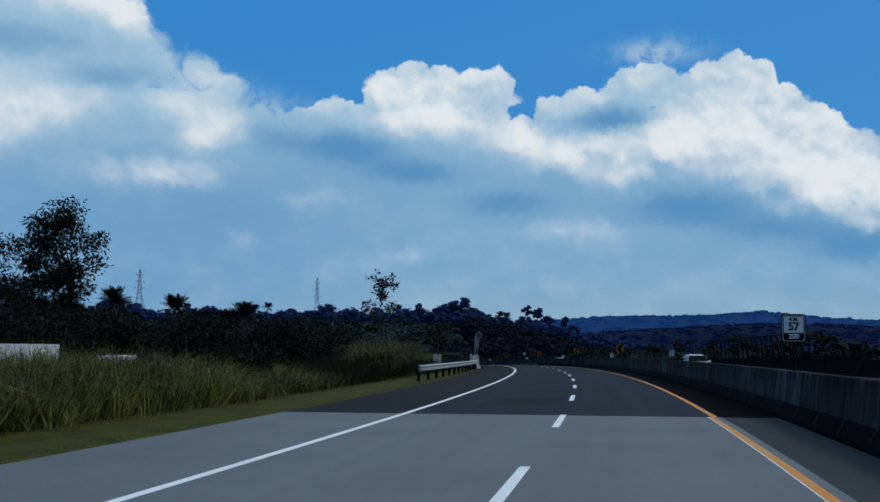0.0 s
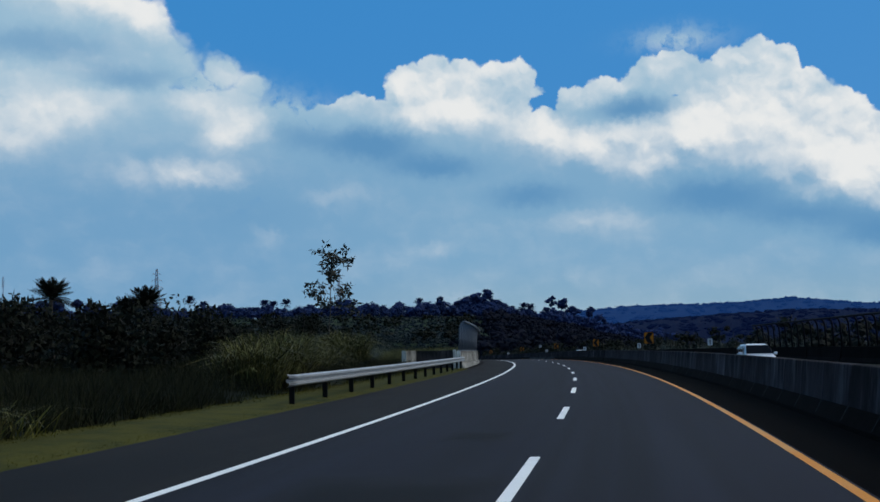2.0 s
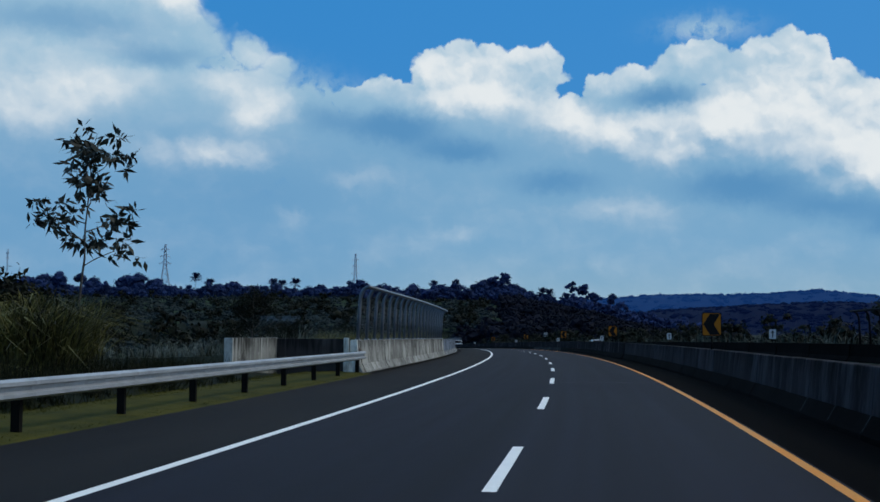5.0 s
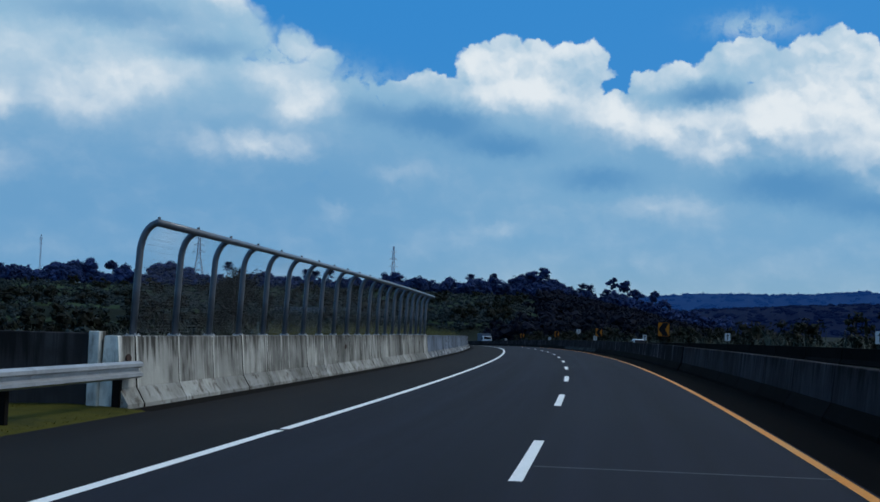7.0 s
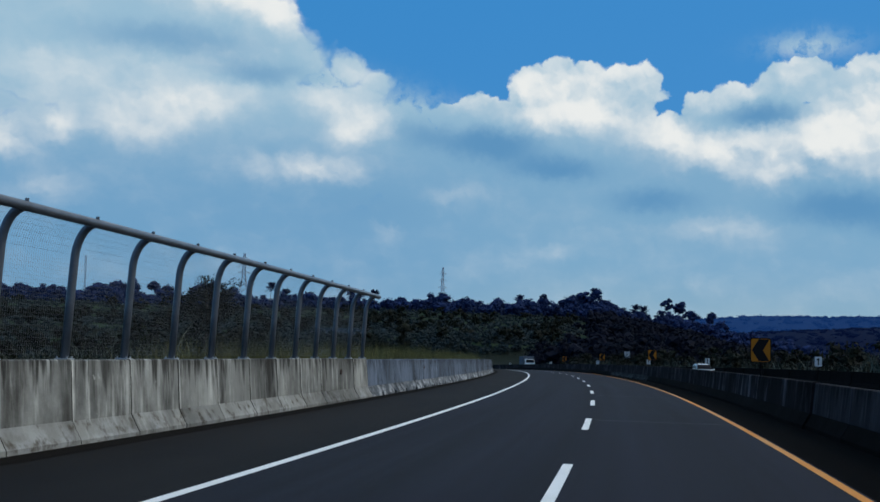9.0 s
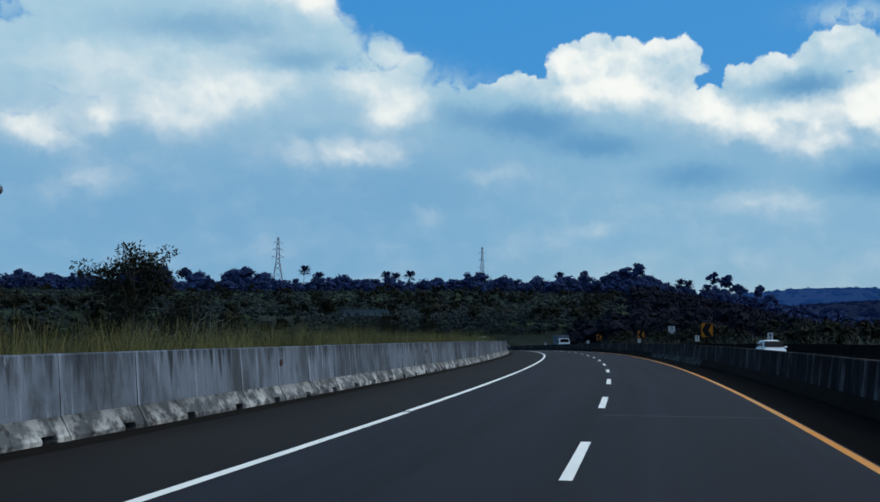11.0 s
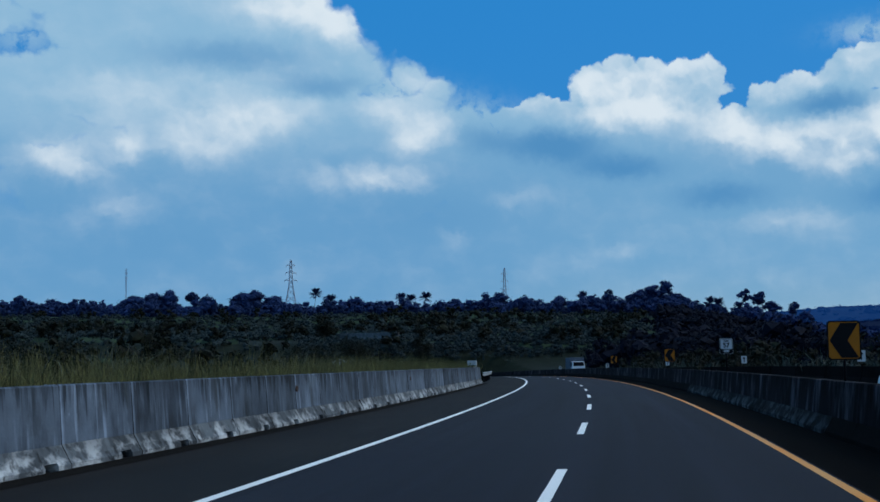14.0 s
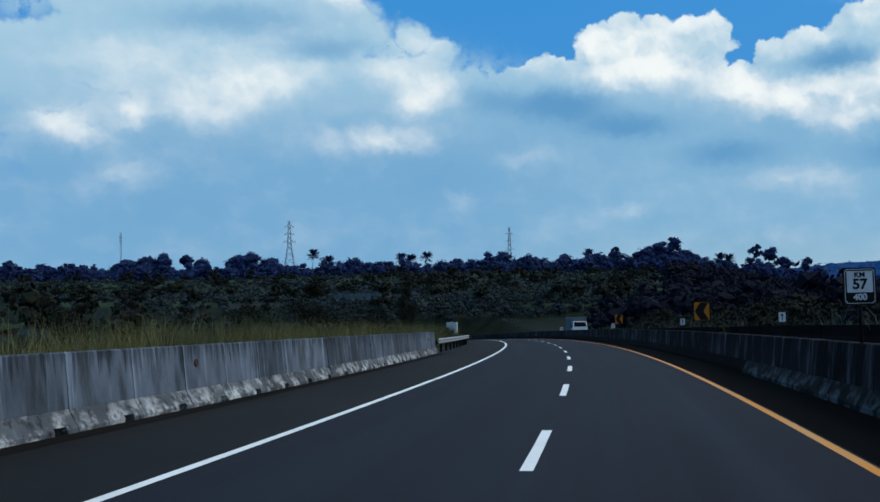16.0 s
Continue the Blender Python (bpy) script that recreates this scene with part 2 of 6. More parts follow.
sky_col = wmix(mask, blue, wmix(lit, haze, (0.76, 0.80, 0.82, 1)))
back = wnode("ShaderNodeBackground", ins={0: sky_col, 1: 1.0})
wt.links.new(back.outputs[0], wnode("ShaderNodeOutputWorld").inputs[0])

sun = new("sun", bpy.data.lights.new("sun", "SUN"))
sun.data.energy, sun.data.angle, sun.data.color = 0.95, radians(12), (1.0, 0.93, 0.83)
sd = Vector((math.sin(radians(SUN_AZ)) * math.cos(radians(SUN_EL)), math.cos(radians(SUN_AZ)) * math.cos(radians(SUN_EL)), math.sin(radians(SUN_EL))))
sun.matrix_world = look(sd * 100, (0, 0, 0))

# ---- materials ----
def material(name, base, rough=0.8, metal=0.0, var=0.25, scale=1.5, fine=30.0, bump=0.0, bump_scale=40.0, second=None, amount=0.5, stretch=(1, 1, 1), island=0.0, coords="Object", spec=0.5, track=0.0):
    """Base colour with two sizes of variation, a second colour in patches, and fine relief."""
    m = bpy.data.materials.new(name)
    m.use_nodes = True
    t = m.node_tree
    b = t.nodes["Principled BSDF"]
    b.inputs["Roughness"].default_value, b.inputs["Metallic"].default_value = rough, metal
    b.inputs["Specular IOR Level"].default_value = spec
    tc = t.nodes.new("ShaderNodeTexCoord")
    mp = t.nodes.new("ShaderNodeMapping")
    mp.inputs["Scale"].default_value = stretch
    if coords == "World":
        geo = t.nodes.new("ShaderNodeNewGeometry")
        t.links.new(geo.outputs["Position"], mp.inputs[0])
    else:
        t.links.new(tc.outputs[coords], mp.inputs[0])

    def nz(s, d=4.0, r=0.6):
        n = t.nodes.new("ShaderNodeTexNoise")
        n.inputs["Scale"].default_value, n.inputs["Detail"].default_value, n.inputs["Roughness"].default_value = s, d, r
        t.links.new(mp.outputs[0], n.inputs["Vector"])
        return n.outputs["Fac"]

    def mathn(op, a, c):
        n = t.nodes.new("ShaderNodeMath")
        n.operation = op
        for i, x in enumerate((a, c)):
            if isinstance(x, bpy.types.NodeSocket):
                t.links.new(x, n.inputs[i])
            else:
                n.inputs[i].default_value = x
        return n.outputs[0]

    big, small = nz(scale), nz(fine, 3.0)
    col = t.nodes.new("ShaderNodeMix")
    col.data_type = "RGBA"
    col.inputs[6].default_value = (*base, 1)
    col.inputs[7].default_value = (*(second or [c * 0.6 for c in base]), 1)
    ramp = t.nodes.new("ShaderNodeMapRange")
    ramp.inputs[1].default_value, ramp.inputs[2].default_value = 0.42, 0.68
    ramp.inputs[4].default_value = amount
    t.links.new(big, ramp.inputs[0])
    t.links.new(ramp.outputs[0], col.inputs[0])
    hsv = t.nodes.new("ShaderNodeHueSaturation")
    v = mathn("ADD", mathn("MULTIPLY", mathn("SUBTRACT", small, 0.5), var * 2), 1.0)
    if track:
        # long streaks that wheels leave along the road
        mt = t.nodes.new("ShaderNodeMapping")
        mt.inputs["Scale"].default_value = (1.0, 0.012, 1.0)
        t.links.new(tc.outputs["UV"], mt.inputs[0])
        for sc_, of_ in ((0.9, 0.6), (3.2, 0.4)):
            nt = t.nodes.new("ShaderNodeTexNoise")
            nt.inputs["Scale"].default_value, nt.inputs["Detail"].default_value = sc_, 4.0
            t.links.new(mt.outputs[0], nt.inputs["Vector"])
            v = mathn("ADD", v, mathn("MULTIPLY", mathn("SUBTRACT", nt.outputs["Fac"], 0.5), track * of_ * 2))
    if island:
        geo2 = t.nodes.new("ShaderNodeNewGeometry")
        v = mathn("MULTIPLY", v, mathn("ADD", mathn("MULTIPLY", geo2.outputs["Random Per Island"], island * 2), 1.0 - island))
    t.links.new(v, hsv.inputs["Value"])
    t.links.new(col.outputs[2], hsv.inputs["Color"])
    t.links.new(hsv.outputs[0], b.inputs["Base Color"])
    if bump:
        bp = t.nodes.new("ShaderNodeBump")
        bp.inputs["Strength"].default_value, bp.inputs["Distance"].default_value = bump, 0.02
        t.links.new(nz(bump_scale, 3.0), bp.inputs["Height"])
        t.links.new(bp.outputs[0], b.inputs["Normal"])
    return m


M_ASPHALT = material("asphalt", (0.0092, 0.0096, 0.0172), 0.82, var=0.3, scale=0.12, fine=60, bump=0.35, bump_scale=90, second=(0.0124, 0.0140, 0.0200), amount=0.8, stretch=(1, 0.35, 1), coords="UV", spec=0.16, track=1.6)
M_LANE = material("dark_lane_asphalt", (0.0070, 0.0073, 0.0140), 0.82, var=0.3, scale=0.15, fine=60, bump=0.35, bump_scale=90, second=(0.0108, 0.0120, 0.0178), amount=0.8, stretch=(1, 0.3, 1), coords="UV", spec=0.16, track=1.6)
M_SHOULDER = material("shoulder_asphalt", (0.0090, 0.0080, 0.0078), 0.85, var=0.3, scale=0.35, fine=40, bump=0.4, bump_scale=80, second=(0.0172, 0.0146, 0.0130), amount=0.8, stretch=(1, 0.3, 1), coords="UV", spec=0.12, track=0.5)
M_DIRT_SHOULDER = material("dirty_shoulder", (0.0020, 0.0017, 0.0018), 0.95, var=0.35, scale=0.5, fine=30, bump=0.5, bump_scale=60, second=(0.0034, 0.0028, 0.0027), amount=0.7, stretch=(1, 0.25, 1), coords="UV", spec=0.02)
M_GUTTER = material("gutter_dirt", (0.0078, 0.0066, 0.0060), 0.95, var=0.35, scale=0.5, fine=30, bump=0.5, bump_scale=60, second=(0.0120, 0.0100, 0.0086), amount=0.8, stretch=(1, 0.25, 1), coords="UV", spec=0.05)
M_PAVING = material("concrete_paving", (0.138, 0.146, 0.144), 0.75, var=0.14, scale=0.2, fine=40, bump=0.25, bump_scale=70, second=(0.105, 0.112, 0.112), amount=0.8, coords="UV", track=0.35)
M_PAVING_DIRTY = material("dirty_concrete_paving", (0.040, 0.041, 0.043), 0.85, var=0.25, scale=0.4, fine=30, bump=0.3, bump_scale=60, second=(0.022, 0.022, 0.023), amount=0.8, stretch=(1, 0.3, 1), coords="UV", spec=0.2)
M_LINE = material("white_line_paint", (0.94, 0.92, 0.87), 0.6, var=0.2, scale=0.8, fine=25, second=(0.78, 0.765, 0.72), amount=0.5, bump=0.2, coords="World", spec=0.15)
M_YELLOW = material("yellow_line_paint", (0.80, 0.270, 0.010), 0.5, var=0.25, scale=0.3, fine=25, second=(0.70, 0.38, 0.12), amount=0.6, bump=0.2, coords="World", spec=0.13)


def concrete(name, pale, mid, stain, streak=1.0, bloom=0.0, rough=0.9, top=1.28, rib=0.0, patch=None, spec=0.12):
    """Old cast concrete: rain streaks running down, blotches, unit-to-unit difference, and white bloom."""
    m = bpy.data.materials.new(name)
    m.use_nodes = True
    t = m.node_tree
    b = t.nodes["Principled BSDF"]
    b.inputs["Roughness"].default_value = rough
    b.inputs["Specular IOR Level"].default_value = spec
    geo = t.nodes.new("ShaderNodeNewGeometry")
    info = t.nodes.new("ShaderNodeObjectInfo")

    def field(stretch, scale, detail, lo, hi, off):
        mp = t.nodes.new("ShaderNodeMapping")
        mp.inputs["Scale"].default_value, mp.inputs["Location"].default_value = stretch, (off, off, off)
        t.links.new(geo.outputs["Position"], mp.inputs[0])
        n = t.nodes.new("ShaderNodeTexNoise")
        n.inputs["Scale"].default_value, n.inputs["Detail"].default_value, n.inputs["Roughness"].default_value = scale, detail, 0.62
        t.links.new(mp.outputs[0], n.inputs["Vector"])
        r = t.nodes.new("ShaderNodeMapRange")
        r.inputs[1].default_value, r.inputs[2].default_value = lo, hi
        t.links.new(n.outputs["Fac"], r.inputs[0])
        return r.outputs[0]

    def mix(f, a_, b_, strength=1.0):
        n = t.nodes.new("ShaderNodeMix")
        n.data_type = "RGBA"
        q = t.nodes.new("ShaderNodeMath")
        q.operation = "MULTIPLY"
        q.inputs[1].default_value = strength
        t.links.new(f, q.inputs[0])
        t.links.new(q.outputs[0], n.inputs[0])
        for sock, x in ((n.inputs[6], a_), (n.inputs[7], b_)):
            if isinstance(x, bpy.types.NodeSocket):
                t.links.new(x, sock)
            else:
                sock.default_value = (*x, 1)
        return n.outputs[2]

    col = mix(field((1, 1, 1), 0.7, 5.0, 0.38, 0.66, 0.0), pale, mid)
    def both(a_, b_):
        q = t.nodes.new("ShaderNodeMath")
        q.operation = "MULTIPLY"
        t.links.new(a_, q.inputs[0])
        t.links.new(b_, q.inputs[1])
        return q.outputs[0]

    # stains that hang from the top edge: each column of the wall has its own length of drip
    loc = t.nodes.new("ShaderNodeTexCoord")
    sp = t.nodes.new("ShaderNodeSeparateXYZ")
    t.links.new(loc.outputs["Object"], sp.inputs[0])

    def drip(stretch, scale, lo, hi, off, soft):
        reach = field(stretch, scale, 5.0, lo, hi, off)
        q = t.nodes.new("ShaderNodeMath")
        q.operation = "MULTIPLY_ADD"
        t.links.new(reach, q.inputs[0])
        q.inputs[1].default_value = 1.0
        t.links.new(sp.outputs[2], q.inputs[2])
        r = t.nodes.new("ShaderNodeMapRange")
        r.interpolation_type = "SMOOTHSTEP"
        r.inputs[1].default_value, r.inputs[2].default_value = top, top + soft
        t.links.new(q.outputs[0], r.inputs[0])
        return r.outputs[0]

    wet = field((1, 1, 0.25), 0.42, 3.0, 0.30, 0.50, 51.0)
    col = mix(field((1.1, 1.1, 0.5), 0.8, 6.0, 0.47, 0.66, 61.0), col, [c * 0.5 for c in mid], 0.85)
    col = mix(field((0.5, 0.5, 0.5), 0.5, 2.0, 0.50, 0.62, 67.0), col, [min(0.75, c * 1.15) for c in pale], 0.5)
    col = mix(both(drip((1.9, 2.2, 0.02), 2.0, 0.40, 0.72, 7.0, 0.45), wet), col, stain, 0.92 * streak)
    col = mix(drip((2.6, 3.1, 0.05), 2.0, 0.45, 0.74, 13.0, 0.40), col, stain, 0.45 * streak)
    col = mix(both(field((5.0, 5.6, 0.3), 2.0, 5.0, 0.55, 0.70, 17.0), wet), col, stain, 0.15 * streak)
    col = mix(both(field((3.0, 3.5, 0.10), 1.6, 5.0, 0.53, 0.66, 23.0), field((0.6, 0.6, 0.6), 1.3, 3.0, 0.40, 0.60, 29.0)), col, [min(0.75, c * 1.9) for c in pale], 0.75 * streak)
    col = mix(field((1.0, 1.0, 0.8), 3.4, 4.0, 0.68, 0.74, 41.0), col, [min(0.8, c * 1.7) for c in pale], 0.6)
    if patch:
        # blotches in the patch colour: pale lime on dark concrete, dark on pale
        col = mix(both(field((1.1, 1.1, 0.35), 1.0, 6.0, 0.49, 0.60, 83.0), field((1.7, 1.7, 0.45), 1.5, 6.0, 0.40, 0.60, 89.0)), col, patch, 0.9)
    if rib:
        # lime that has run out of the joint at the unit's end
        near = t.nodes.new("ShaderNodeMapRange")
        near.inputs[1].default_value, near.inputs[2].default_value, near.inputs[3].default_value, near.inputs[4].default_value = 0.05, 0.15, 1.0, 0.0
        ab = t.nodes.new("ShaderNodeMath")
        ab.operation = "ABSOLUTE"
        t.links.new(sp.outputs[1], ab.inputs[0])
        t.links.new(ab.outputs[0], near.inputs[0])
        col = mix(both(near.outputs[0], field((1.6, 1.6, 0.7), 2.5, 5.0, 0.30, 0.55, 71.0)), col, [min(0.75, c * 1.7) for c in pale], rib)
    if bloom:
        low = t.nodes.new("ShaderNodeMapRange")
        low.inputs[1].default_value, low.inputs[2].default_value, low.inputs[3].default_value, low.inputs[4].default_value = 0.05, 0.42, 1.0, 0.25
        t.links.new(sp.outputs[2], low.inputs[0])
        col = mix(both(field((0.7, 0.7, 1.3), 2.2, 9.0, 0.47, 0.60, 31.0), low.outputs[0]), col, (0.60, 0.63, 0.66), bloom)
        col = mix(field((1.0, 1.0, 1.0), 4.2, 6.0, 0.53, 0.66, 37.0), col, stain, 0.85)
    hsv = t.nodes.new("ShaderNodeHueSaturation")
    v = t.nodes.new("ShaderNodeMapRange")
    v.inputs[3].default_value, v.inputs[4].default_value = 0.66, 1.26
    t.links.new(info.outputs["Random"], v.inputs[0])
    t.links.new(v.outputs[0], hsv.inputs["Value"])
    t.links.new(col, hsv.inputs["Color"])
    t.links.new(hsv.outputs[0], b.inputs["Base Color"])
    bp = t.nodes.new("ShaderNodeBump")
    bp.inputs["Strength"].default_value, bp.inputs["Distance"].default_value = 0.6, 0.015
    t.links.new(field((1, 1, 1), 14.0, 5.0, 0.0, 1.0, 3.0), bp.inputs["Height"])
    t.links.new(bp.outputs[0], b.inputs["Normal"])
    return m


M_BARRIER = concrete("weathered_concrete", (0.143, 0.180, 0.240), (0.083, 0.105, 0.143), (0.021, 0.027, 0.035), 1.0, rib=0.95, patch=(0.050, 0.060, 0.072))
M_PARAPET = concrete("pale_concrete", (0.38, 0.385, 0.36), (0.150, 0.152, 0.142), (0.030, 0.029, 0.026), 1.0, rib=0.9, patch=(0.060, 0.056, 0.050))
M_PARAPET_TOE = concrete("pale_concrete_toe", (0.30, 0.305, 0.285), (0.20, 0.20, 0.185), (0.075, 0.062, 0.048), 0.5, 0.25)
M_SEAL = concrete("dull_mortar", (0.06, 0.057, 0.054), (0.04, 0.038, 0.036), (0.02, 0.019, 0.018), 0.5)
M_TOE = concrete("stained_concrete_toe", (0.118, 0.134, 0.152), (0.064, 0.073, 0.084), (0.018, 0.020, 0.023), 0.6, 0.9, rib=0.7)
# median concrete: stained, and toned dark for a face turned from the sun
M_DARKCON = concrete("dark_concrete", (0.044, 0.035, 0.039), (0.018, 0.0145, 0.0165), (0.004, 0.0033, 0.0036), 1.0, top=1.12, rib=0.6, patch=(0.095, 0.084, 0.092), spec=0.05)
M_SHADECON = concrete("shaded_median_concrete", (0.016, 0.0125, 0.0145), (0.0065, 0.0050, 0.0058), (0.0026, 0.0022, 0.0022), 1.0, top=1.12, rib=0.9, patch=(0.118, 0.104, 0.114), spec=0.03)
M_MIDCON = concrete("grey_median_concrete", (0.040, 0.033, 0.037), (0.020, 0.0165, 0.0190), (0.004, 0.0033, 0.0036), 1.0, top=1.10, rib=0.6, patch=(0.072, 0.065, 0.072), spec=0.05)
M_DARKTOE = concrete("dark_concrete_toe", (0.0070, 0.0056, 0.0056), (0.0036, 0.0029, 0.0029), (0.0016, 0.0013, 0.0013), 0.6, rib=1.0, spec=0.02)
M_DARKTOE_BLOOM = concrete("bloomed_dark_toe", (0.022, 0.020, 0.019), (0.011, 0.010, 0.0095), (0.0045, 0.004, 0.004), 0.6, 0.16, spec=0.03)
# cross wall: its shaded side is put into a darker concrete colour
M_WALLSHADE = concrete("shaded_retaining_concrete", (0.045, 0.042, 0.043), (0.026, 0.024, 0.025), (0.010, 0.009, 0.0095), 0.8)
M_WALLPALE = concrete("pale_terrace_concrete", (0.27, 0.26, 0.25), (0.17, 0.165, 0.16), (0.06, 0.06, 0.06), 0.5)
M_GALV = material("galvanised_steel", (0.40, 0.43, 0.46), 0.5, 0.25, var=0.18, scale=1.2, fine=14, second=(0.24, 0.25, 0.27), amount=0.7, bump=0.1)
M_STEELPOST = material("grey_painted_pipe", (0.120, 0.138, 0.165), 0.32, 0.3, var=0.2, scale=3, fine=25, second=(0.075, 0.085, 0.10), amount=0.6)
M_WIRE = material("wire_mesh", (0.10, 0.11, 0.125), 0.5, 0.2, var=0.1)
# back-lit darkness of the far fence is put into the colour; poles share it
M_DARKSTEEL = material("dark_pipe", (0.005, 0.0055, 0.008), 0.8, 0.0, spec=0.1, var=0.2, scale=3)
M_RAILPOST = material("weathered_rail_post", (0.008, 0.0075, 0.007), 0.9, 0.0, var=0.3, scale=4, spec=0.1)
# yellow lowered: the boards' back-lit dimness is put into this colour
M_SIGNYEL = material("sign_yellow", (0.40, 0.135, 0.010), 0.6, var=0.12, scale=3, fine=30, second=(0.32, 0.12, 0.016), amount=0.5, spec=0.1)
M_SIGNBLK = material("sign_black", (0.008, 0.008, 0.009), 0.6, var=0.1, spec=0.08)
M_SIGNWHT = material("sign_white", (0.50, 0.52, 0.54), 0.5, var=0.1, scale=4, second=(0.40, 0.42, 0.44), amount=0.5)
M_SIGNBACK = material("sign_metal", (0.35, 0.36, 0.37), 0.5, 0.6, var=0.1)
M_CAR = material("white_car_paint", (0.74, 0.76, 0.79), 0.25, 0.0, var=0.03, scale=1, fine=5, second=(0.52, 0.54, 0.57))
M_GLASS = material("tinted_car_glass", (0.008, 0.010, 0.016), 0.12, 0.0, var=0.05, spec=0.07)
M_RUBBER = material("tyre_rubber", (0.02, 0.02, 0.02), 0.9, var=0.2)
M_RIM = material("wheel_rim", (0.45, 0.46, 0.47), 0.35, 0.8, var=0.1)
M_LAMP = material("lamp_glass", (0.5, 0.52, 0.55), 0.12, 0.0, var=0.1)
M_TRUCKBOX = material("truck_box_blue_grey", (0.05, 0.07, 0.10), 0.5, var=0.2)
M_VERGE = material("mown_verge", (0.066, 0.060, 0.007), 0.95, var=0.4, scale=0.9, fine=7, bump=0.6, bump_scale=14, second=(0.030, 0.034, 0.007), amount=0.95, coords="World", spec=0.1)
M_GROUND = material("field_ground", (0.008, 0.013, 0.008), 0.95, var=0.7, scale=0.03, fine=0.35, bump=0.6, bump_scale=2, second=(0.012, 0.0165, 0.010), amount=0.7, coords="World", spec=0.1)
M_GRASS = material("tall_grass", (0.140, 0.130, 0.028), 0.7, var=0.3, scale=0.45, fine=3, second=(0.030, 0.031, 0.010), amount=0.95, island=0.8, coords="World", spec=0.2)
M_REED = material("reed_leaf", (0.112, 0.106, 0.032), 0.7, var=0.3, scale=0.6, fine=3, second=(0.022, 0.023, 0.008), amount=0.98, island=0.9, coords="World", spec=0.2)
M_FIELDGRASS = material("dry_field_grass", (0.185, 0.168, 0.066), 0.85, var=0.4, scale=0.25, fine=2, second=(0.040, 0.045, 0.016), amount=0.95, island=0.6, coords="World", spec=0.1)
M_GRASS_DARK = material("dark_grass", (0.012, 0.014, 0.005), 0.85, var=0.3, scale=0.3, fine=3, second=(0.022, 0.023, 0.008), amount=0.7, island=0.6, coords="World", spec=0.15)
M_LEAF = material("foliage", (0.0058, 0.0078, 0.0042), 0.85, var=0.3, scale=0.5, fine=4, second=(0.012, 0.015, 0.006), amount=0.7, island=0.6, coords="World", spec=0.2)
# part of the distance haze sits in this leaf colour, between M_LEAF and M_LEAF_FAR
M_LEAF_MID = material("hazed_bend_foliage", (0.0052, 0.0072, 0.0165), 0.9, var=0.3, scale=0.03, fine=0.5, second=(0.0070, 0.0098, 0.0150), amount=0.7, island=0.18, coords="World", spec=0.1)
# far leaves: blue of the hazy distance is mixed into the colour
M_LEAF_FAR = material("hazed_far_foliage", (0.021, 0.040, 0.118), 0.9, var=0.3, scale=0.02, fine=0.3, second=(0.017, 0.031, 0.078), amount=0.7, island=0.15, coords="World", spec=0.1)
M_LEAF_LONE = material("sapling_leaf", (0.013, 0.018, 0.011), 0.7, var=0.3, scale=1, fine=6, second=(0.009, 0.013, 0.008), amount=0.7, island=0.5, coords="World")
M_PLANT = material("plantation_leaf", (0.0155, 0.027, 0.029), 0.8, var=0.3, scale=0.03, fine=0.5, second=(0.031, 0.046, 0.046), amount=0.8, island=0.2, coords="World", spec=0.2)
M_BANK = material("terrace_grass", (0.034, 0.056, 0.030), 0.95, var=0.5, scale=0.04, fine=0.6, second=(0.016, 0.028, 0.016), amount=0.9, coords="World", spec=0.1)
M_CANE = material("cane_leaf", (0.085, 0.100, 0.082), 0.7, var=0.3, scale=0.08, fine=2, second=(0.026, 0.035, 0.026), amount=0.9, island=0.5, coords="World", spec=0.2)
M_PLUME = material("cane_plume", (0.125, 0.140, 0.115), 0.7, var=0.3, scale=0.1, fine=2, second=(0.05, 0.065, 0.045), amount=0.9, island=0.6, coords="World", spec=0.2)
M_BARK = material("bark", (0.075, 0.065, 0.055), 0.9, var=0.35, scale=3, fine=20, bump=0.6, stretch=(1, 1, 0.3))
M_RUST = material("rusty_anchor", (0.03, 0.018, 0.014), 0.9, var=0.4, scale=12, second=(0.07, 0.03, 0.018), amount=0.6)
M_PYLON = material("pylon_steel", (0.42, 0.47, 0.55), 0.6, 0.3, var=0.1)


# ---- the line of the road: bearing from a slowly easing left-hand bend ----
STEP = 2.0
RS = np.arange(-80.0, 560.0, STEP)
RK = np.interp(RS, [0, 130, 260], [1 / 919.15, 1 / 1001.32, 1 / 987.72])
RT = np.cumsum(RK) * STEP
RT -= np.interp(0, RS, RT)
RX, RY = np.cumsum(-np.sin(RT)) * STEP, np.cumsum(np.cos(RT)) * STEP
RX -= np.interp(0, RS, RX)
RY -= np.interp(0, RS, RY)
CREST = -0.6654e-4
LINE_LEFT, LINE_MID, LINE_RIGHT = 5.03, 1.14, -2.47
EDGE_LEFT, WALL_LEFT, WALL_RIGHT = 8.15, 8.47, -3.93


def rz_at(s):
    return CREST * s * s / 2


def R(s, o, z=0.0):
    """A point s metres along the road, o metres to the left of the lane's middle and z above the road."""
    t = float(np.interp(s, RS, RT))
    return Vector((float(np.interp(s, RS, RX)) - o * math.cos(t), float(np.interp(s, RS, RY)) - o * math.sin(t), rz_at(s) + z))


def RP(s, o, z=0.0, turn=0.0):
    """The pose at that point, y along the road."""
    t = float(np.interp(s, RS, RT))
    p = R(s, o, z)
    return pose(p.x, p.y, p.z, math.degrees(math.atan(CREST * s)), 0, math.degrees(t) + turn)


